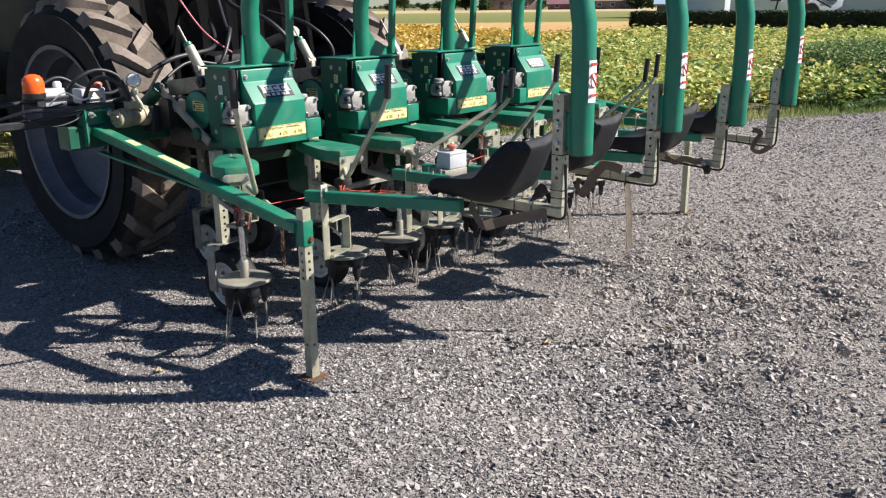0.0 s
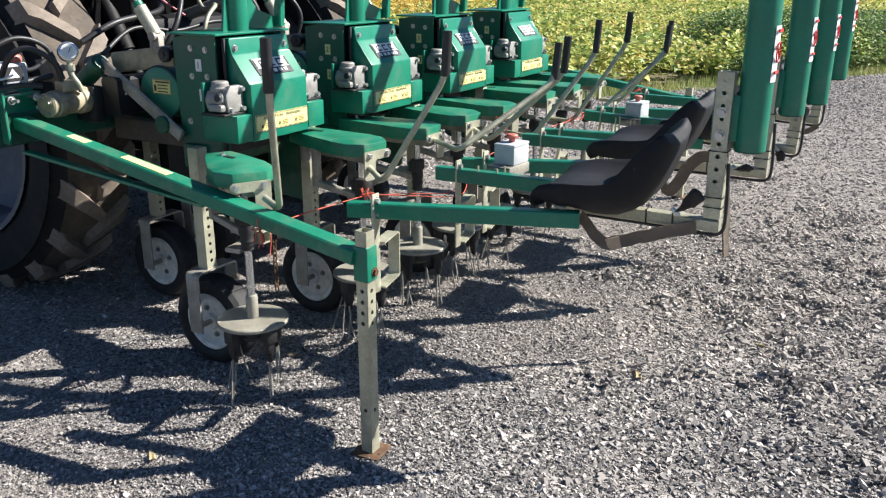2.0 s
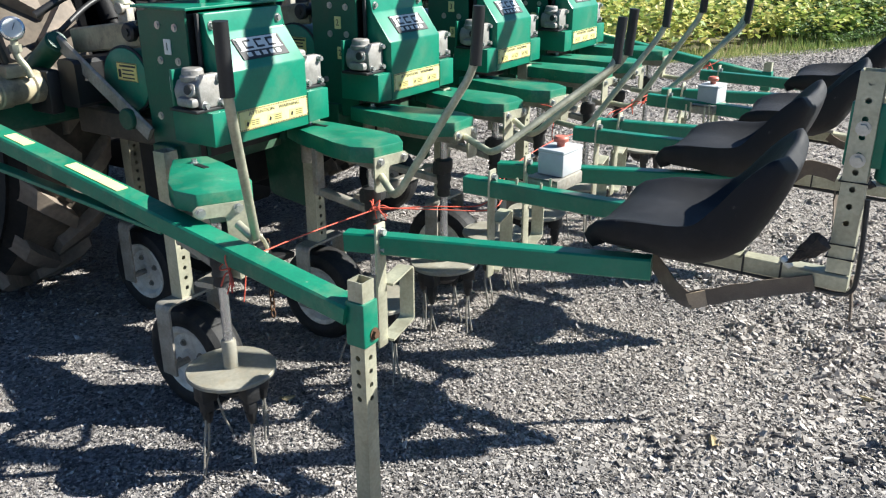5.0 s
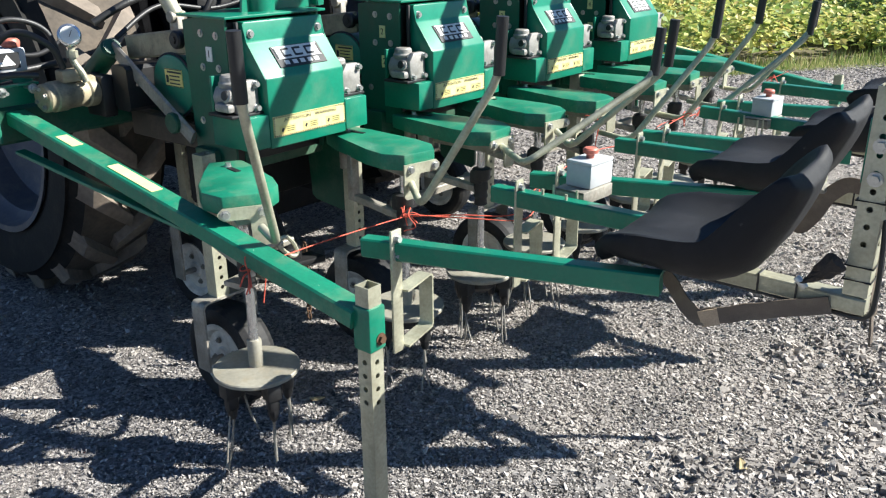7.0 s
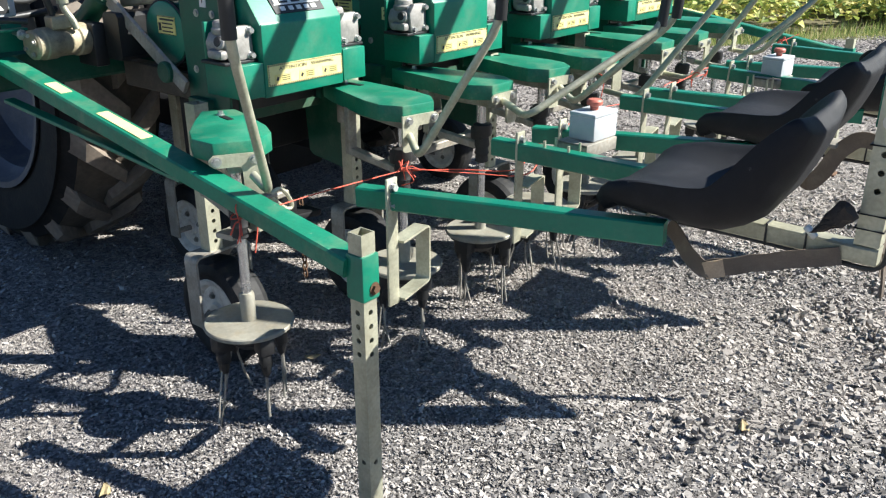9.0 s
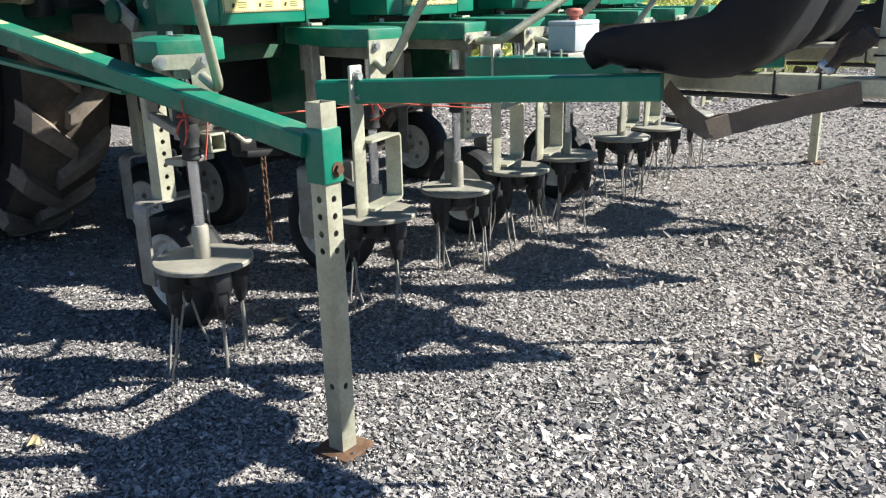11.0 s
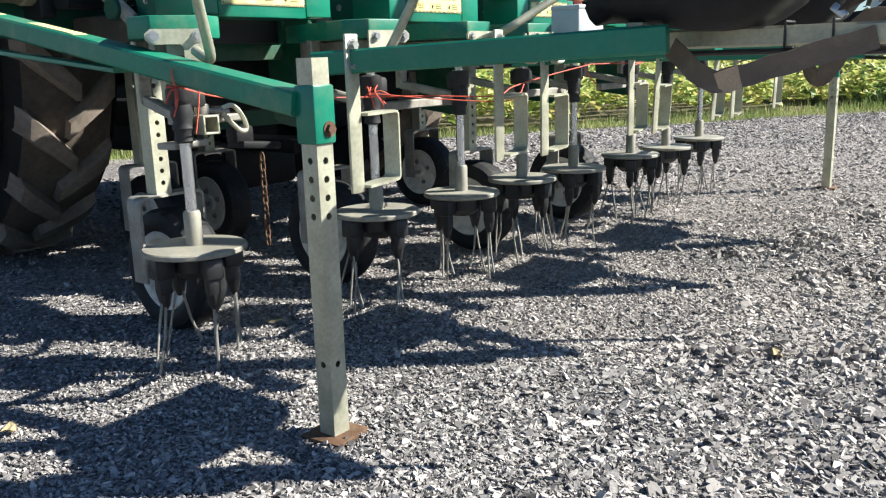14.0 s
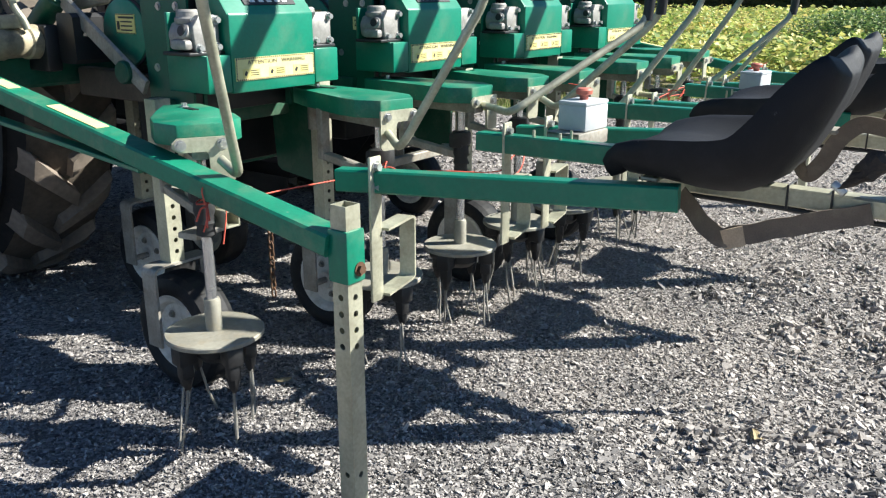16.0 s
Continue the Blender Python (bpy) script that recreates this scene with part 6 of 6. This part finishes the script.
chain(3.33, 4.17, 0.46, 11)
cv = thing("hitch_clevis", (2.885, 3.905, 0.605), "steel clevis with square tube and pin under the unit", "clevis")
bm = B()
box(bm, (0, -0.04, 0), (0.044, 0.008, 0.044), bev=0.003)
for sx, sz, w_, h_ in ((-0.02, 0, 0.005, 0.044), (0.02, 0, 0.005, 0.044), (0, 0.02, 0.044, 0.005), (0, -0.02, 0.044, 0.005)):
    box(bm, (sx, -0.07, sz), (w_, 0.07, h_), bev=0.001)
part("square_tube", bm, "galv", cv)
bm = B()
beam(bm, (-0.028, 0.0, 0.02), (-0.035, 0.01, 0.20), 0.034, 0.03, 0.004, up=Vector((0, 1, 0)))
beam(bm, (0.015, 0.03, 0.02), (0.005, 0.03, 0.20), 0.034, 0.03, 0.004, up=Vector((0, 1, 0)))
part("hanger_tube", bm, "galv", cv)
bm = B()
beam(bm, (-0.02, 0.02, 0.008), (0.20, 0.05, 0.002), 0.04, 0.02, 0.004)
beam(bm, (-0.06, 0.0, -0.050), (0.05, 0.02, -0.050), 0.06, 0.016, 0.003)
part("bar", bm, "steel", cv)
bm = B()
cyl(bm, (0.05, 0.0, 0.012), (0.05, 0.0, 0.045), 0.018, 14, 0.003)
beam(bm, (0.04, 0.0, 0.03), (0.13, 0.01, 0.022), 0.03, 0.012, 0.003)
part("pin", bm, "steel", cv)
bm = B()
rod(bm, curve_pts([(0.11, 0.0, 0.03), (0.145, 0.0, 0.036), (0.172, 0.0, 0.01), (0.185, 0.0, -0.025), (0.165, 0.0, -0.03), (0.13, 0.0, 0.0), (0.112, 0.0, 0.02)], 6), 0.0065, 8)
part("pin_loop", bm, "galv", cv)
bm = B()
box(bm, (0.24, 0.04, -0.075), (0.13, 0.07, 0.02), (0, 6, 0), bev=0.005)
box(bm, (0.20, 0.05, -0.045), (0.06, 0.05, 0.05), bev=0.01)
part("hook_plate", bm, "tractor", cv)


# ---- control boxes on the bars ----
def control_box(x, y, z):
    c = thing("control_box", (x, y, z), "grey plastic control box with red emergency-stop button", "control box", "control boxes", rz=-4)
    bm = B()
    box(bm, (0, 0, 0.043), (0.115, 0.085, 0.066), bev=0.004)
    part("enclosure", bm, "boxgrey", c)
    bm = B()
    box(bm, (0, 0, 0.081), (0.117, 0.087, 0.012), bev=0.004)
    lid = part("lid", bm, "boxgrey", c)
    bm = B()
    lathe(bm, [(0.012, 0.087), (0.012, 0.098), (0.022, 0.102), (0.023, 0.112), (0.018, 0.117), (0.0, 0.118)], (0.0, 0.0, 0), n=20)
    part("stop_button", bm, "redplastic", lid, "red mushroom button")
    bm = B()
    box(bm, (-0.020, 0.004, 0.004), (0.150, 0.100, 0.010), bev=0.003)
    box(bm, (-0.092, 0.004, -0.010), (0.006, 0.100, 0.036), bev=0.002)
    box(bm, (-0.020, -0.044, -0.010), (0.150, 0.006, 0.036), bev=0.002)
    part("bracket", bm, "steel", c)
    bm = B()
    lathe(bm, [(0.016, 0), (0.016, 0.012), (0.011, 0.016), (0.011, 0.03)], (0.0575, -0.01, 0.035), (0, 90, 0), n=12)
    part("cable_gland", bm, "black", c)
    bm = B()
    rod(bm, curve_pts([(0.085, -0.01, 0.035), (0.105, -0.01, 0.03), (0.105, 0.0, -0.005), (0.07, 0.01, -0.02)], 6), 0.0045, 8)
    part("cable", bm, "hose", c)
    for dy in (-0.035, 0.045):
        bm = B()
        rod(bm, arc_pts([(-0.165, dy, 0.02), (-0.165, dy, -0.052), (-0.112, dy, -0.052), (-0.112, dy, 0.02)], 0.012, 3), 0.004, 8)
        part("u_bolt", bm, "galv", c)
    return c


cb = control_box(3.625, 3.235, 0.778)
copy_thing(cb, pose(5.045, 3.20, 0.752, 0, 0, -4))


# ---- tie bars between the swinging arms ----
for x0_, x1_ in ((3.55, 4.02), (4.30, 4.75), (5.10, 5.55)):
    tie = thing("tie_bar", ((x0_ + x1_) / 2, 3.95, 0.60), "grey square tie bar behind two weeder arms", "tie bar", "tie bars")
    h_ = (x1_ - x0_) / 2
    bm = B()
    beam(bm, (-h_, 0, 0), (h_, 0, 0), 0.028, 0.028, 0.003)
    part("bar", bm, "steel", tie)
    bm = B()
    cyl(bm, (h_ - 0.02, -0.03, 0), (h_ - 0.02, 0.03, 0), 0.016, 14, 0.003)
    part("pivot_bush", bm, "steel", tie)

# ---- straps ----
def ribbon(bm, pts, w, up, seed=0.0):
    """Webbing along a line, with the small kinks of an old strap."""
    line = [p + Vector((noise.noise(p * 23 + Vector((seed, 0, 0))), noise.noise(p * 23 + Vector((0, seed, 5))), noise.noise(p * 23 + Vector((3, 0, seed))))) * 0.004 for p in curve_pts(pts, 7)]
    return sweep(bm, line, [(-w / 2, -0.0014), (-w / 6, 0.0016), (w / 2, -0.0014), (w / 2, 0.0014), (-w / 6, 0.0044), (-w / 2, 0.0014)], up=up)


def pouch(bm, outline, x, t, seed):
    """A crumpled, folded end of webbing, thick in the middle."""
    c = sum((Vector((x, *p)) for p in outline), Vector()) / len(outline)
    ring = curve_pts([Vector((x, *p)) for p in outline + outline[:1]], 4)[:-1]
    layers = []
    for k, (sc, dx) in enumerate(((0.35, -1.0), (0.8, -0.75), (1.0, 0.0), (0.8, 0.75), (0.35, 1.0))):
        layers.append([bm.verts.new(c + (p - c) * sc + Vector((dx * t + 0.010 * noise.noise(p * 60 + Vector((k, seed, 0))), 0.006 * noise.noise(p * 70 + Vector((seed, k, 0))), 0.006 * noise.noise(p * 65 + Vector((0, seed, k)))))) for p in ring])
    n = len(ring)
    for a, b in zip(layers, layers[1:]):
        for q in range(n):
            bm.faces.new((a[q], a[(q + 1) % n], b[(q + 1) % n], b[q]))
    bm.faces.new(layers[0][::-1])
    bm.faces.new(layers[-1])
    return bm


def seat_belt(x0, lines, folded):
    s = thing("seat_belt", (x0, 0, 0), "brown webbing seat belt looped below the seat", "seat belt", "seat belts")
    for q, (name, w, up, pts) in enumerate(lines):
        bm = B()
        ribbon(bm, pts, w, Vector(up), x0 + q)
        part(name, bm, "strap_pale" if name == "worn_patch" else "strap", s)
    if folded:
        bm = B()
        pouch(bm, folded, -0.05, 0.016, x0)
        part("folded_end", bm, "strap_dark", s, "dark folded belt end")
        bm = B()
        box(bm, (-0.05, folded[0][0] - 0.006, folded[0][1] + 0.006), (0.012, 0.030, 0.014), (40, 10, 0), bev=0.003)
        part("buckle", bm, "bolt", s)


M["strap_pale"] = mat("frayed_pale_webbing", (0.42, 0.32, 0.22), 0.85, 0, 0.25, 14, 300, 0.4)
M["strap_dark"] = mat("dark_brown_webbing", (0.045, 0.036, 0.030), 0.85, 0, 0.3, 12, 300, 0.5, (0.14, 0.11, 0.085), 0.35)
LOW = ("lower_loop", 0.040, (1, 0, 0.25), [(-0.055, 2.80, 0.750), (-0.066, 2.778, 0.734), (-0.082, 2.748, 0.712), (-0.098, 2.712, 0.692), (-0.100, 2.690, 0.686), (-0.090, 2.668, 0.692), (-0.072, 2.62, 0.706), (-0.052, 2.55, 0.728), (-0.026, 2.45, 0.758)])
PATCH = ("worn_patch", 0.041, (1, 0, 0.25), [(-0.1015, 2.690, 0.683), (-0.0945, 2.672, 0.6885), (-0.0880, 2.655, 0.6935)])
TAIL = ("hanging_tail", 0.018, (0, 1, 0), [(0.03, 2.385, 0.765), (0.034, 2.380, 0.735), (0.03, 2.376, 0.70), (0.034, 2.374, 0.665)])
seat_belt(XU[0], [LOW, PATCH, TAIL], [(2.513, 0.794), (2.49, 0.832), (2.470, 0.868), (2.445, 0.872), (2.428, 0.846), (2.452, 0.822)])
seat_belt(XU[1], [
    ("side_loop", 0.046, (1, 0, 0.2), [(-0.05, 2.53, 0.80), (-0.052, 2.60, 0.812), (-0.055, 2.65, 0.784), (-0.06, 2.69, 0.71), (-0.06, 2.725, 0.668), (-0.055, 2.752, 0.69), (-0.05, 2.75, 0.735)]),
    ("hanging_tail", 0.034, (0.4, 1, 0), [(0.0, 2.53, 0.775), (0.008, 2.525, 0.70), (0.012, 2.515, 0.60), (0.010, 2.508, 0.50), (0.014, 2.50, 0.415)]),
], [(2.50, 0.775), (2.475, 0.79), (2.45, 0.80), (2.425, 0.785), (2.45, 0.772)])
seat_belt(XU[2], [
    ("side_loop", 0.030, (1, 0, 0.2), [(-0.05, 2.68, 0.740), (-0.06, 2.62, 0.712), (-0.055, 2.57, 0.735), (-0.05, 2.51, 0.724), (-0.045, 2.47, 0.74)]),
], [(2.47, 0.715), (2.465, 0.69), (2.45, 0.665), (2.425, 0.672), (2.43, 0.71)])
seat_belt(XU[3], [
    ("side_loop", 0.032, (1, 0, 0.2), [(-0.05, 2.50, 0.80), (-0.055, 2.45, 0.790), (-0.055, 2.475, 0.74), (-0.055, 2.488, 0.69), (-0.055, 2.44, 0.678), (-0.05, 2.385, 0.715)]),
], [])

# ---- red twine ----
tw = thing("twine", (0, 0, 0), "orange-red baler twine tied from the arm across the levers", "twine")
LINES = [
    [(2.725, 3.66, 0.70), (2.69, 3.675, 0.700), (2.73, 3.70, 0.70), (2.86, 3.73, 0.672), (3.02, 3.745, 0.662), (3.20, 3.75, 0.652), (3.374, 3.744, 0.645)],
    [(3.374, 3.744, 0.645), (3.50, 3.63, 0.642), (3.63, 3.50, 0.636), (3.80, 3.55, 0.655), (4.05, 3.58, 0.68), (4.30, 3.56, 0.71)],
    [(3.374, 3.744, 0.655), (3.52, 3.60, 0.632), (3.66, 3.47, 0.622), (3.86, 3.55, 0.66)],
    [(4.30, 3.56, 0.71), (4.55, 3.50, 0.71), (4.80, 3.55, 0.72), (5.08, 3.52, 0.72), (5.38, 3.50, 0.73)],
    [(4.55, 3.52, 0.70), (4.86, 3.50, 0.74), (5.12, 3.50, 0.75), (5.30, 3.48, 0.70), (5.46, 3.5, 0.76)],
    [(4.34, 3.66, 0.82), (4.36, 3.61, 0.80), (4.33, 3.60, 0.70), (4.38, 3.58, 0.64)],
    [(2.69, 3.66, 0.64), (2.70, 3.655, 0.68), (2.70, 3.665, 0.735), (2.755, 3.67, 0.736), (2.757, 3.662, 0.68), (2.74, 3.66, 0.60)],
    [(3.36, 3.75, 0.645), (3.39, 3.73, 0.675), (3.36, 3.71, 0.66), (3.38, 3.70, 0.62), (3.37, 3.74, 0.60)],
    [(5.90, 3.52, 0.74), (5.95, 3.47, 0.78), (6.02, 3.50, 0.76), (6.10, 3.45, 0.79)],
]
for ln in LINES:
    bm = B()
    rod(bm, curve_pts(ln, 7), 0.0019, 6)
    part("strand", bm, "twine", tw)
rnd = random.Random(4)
for c in ((2.70, 3.655, 0.695), (3.37, 3.74, 0.65), (4.92, 3.51, 0.73), (5.12, 3.50, 0.74), (5.98, 3.49, 0.77)):
    for k in range(5):
        bm = B()
        a = Vector((rnd.uniform(-1, 1), rnd.uniform(-1, 1), rnd.uniform(-1, 0.6))) * 0.05
        rod(bm, curve_pts([c, Vector(c) + a * 0.5 + Vector((0, 0, 0.012)), Vector(c) + a], 4), 0.0022, 5)
        part("frayed_end", bm, "twine", tw)

# ---- small things on the ground ----
M["dryleaf"] = mat("dry_yellow_leaf", (0.34, 0.27, 0.15), 0.85, 0, 0.3, 40, 200, 0.2)
for x, y, s, r in ((3.662, 2.70, 0.020, 20), (4.20, 2.35, 0.014, 80), (3.15, 3.95, 0.016, 130), (2.35, 3.85, 0.018, 50)):
    bm = B()
    vs = [bm.verts.new((s * 1.6 * math.cos(t) * (1 + 0.25 * math.sin(3 * t)), s * 0.8 * math.sin(t), 0.006 * math.cos(2 * t))) for t in np.linspace(0, 2 * math.pi, 13)[:-1]]
    bm.faces.new(vs)
    bmesh.ops.solidify(bm, geom=bm.faces[:], thickness=0.0015)
    lf = new("dry_leaf", finish(bm, "dry_leaf", "dryleaf"))
    lf.matrix_basis = pose(x, y, 0.016 + float(ground_z(x, y)), 6, 4, r)
    tagged(lf, "dry yellow leaf lying on the gravel", "leaf", "fallen leaves")
M["stone"] = mat("dark_stone", (0.10, 0.10, 0.105), 0.75, 0, 0.3, 30, 120, 0.4, dist=0.004)
for x, y, s in ((3.112, 2.902, 0.028), (3.145, 2.868, 0.022), (4.45, 2.70, 0.03), (4.52, 2.62, 0.024), (5.0, 2.9, 0.03), (4.25, 3.02, 0.022)):
    bm = B()
    bmesh.ops.create_icosphere(bm, subdivisions=1, radius=s * 0.6)
    for v in bm.verts:
        v.co *= 1 + 0.35 * noise.noise(v.co * 60 + Vector((x * 9, y * 7, 0)))
        v.co.z *= 0.7
    st_ = new("loose_stone", finish(bm, "loose_stone", "stone", 8))
    st_.matrix_basis = pose(x, y, s * 0.3 + float(ground_z(x, y)))
    tagged(st_, "dark angular loose stone on the gravel", "stone", "loose stones")
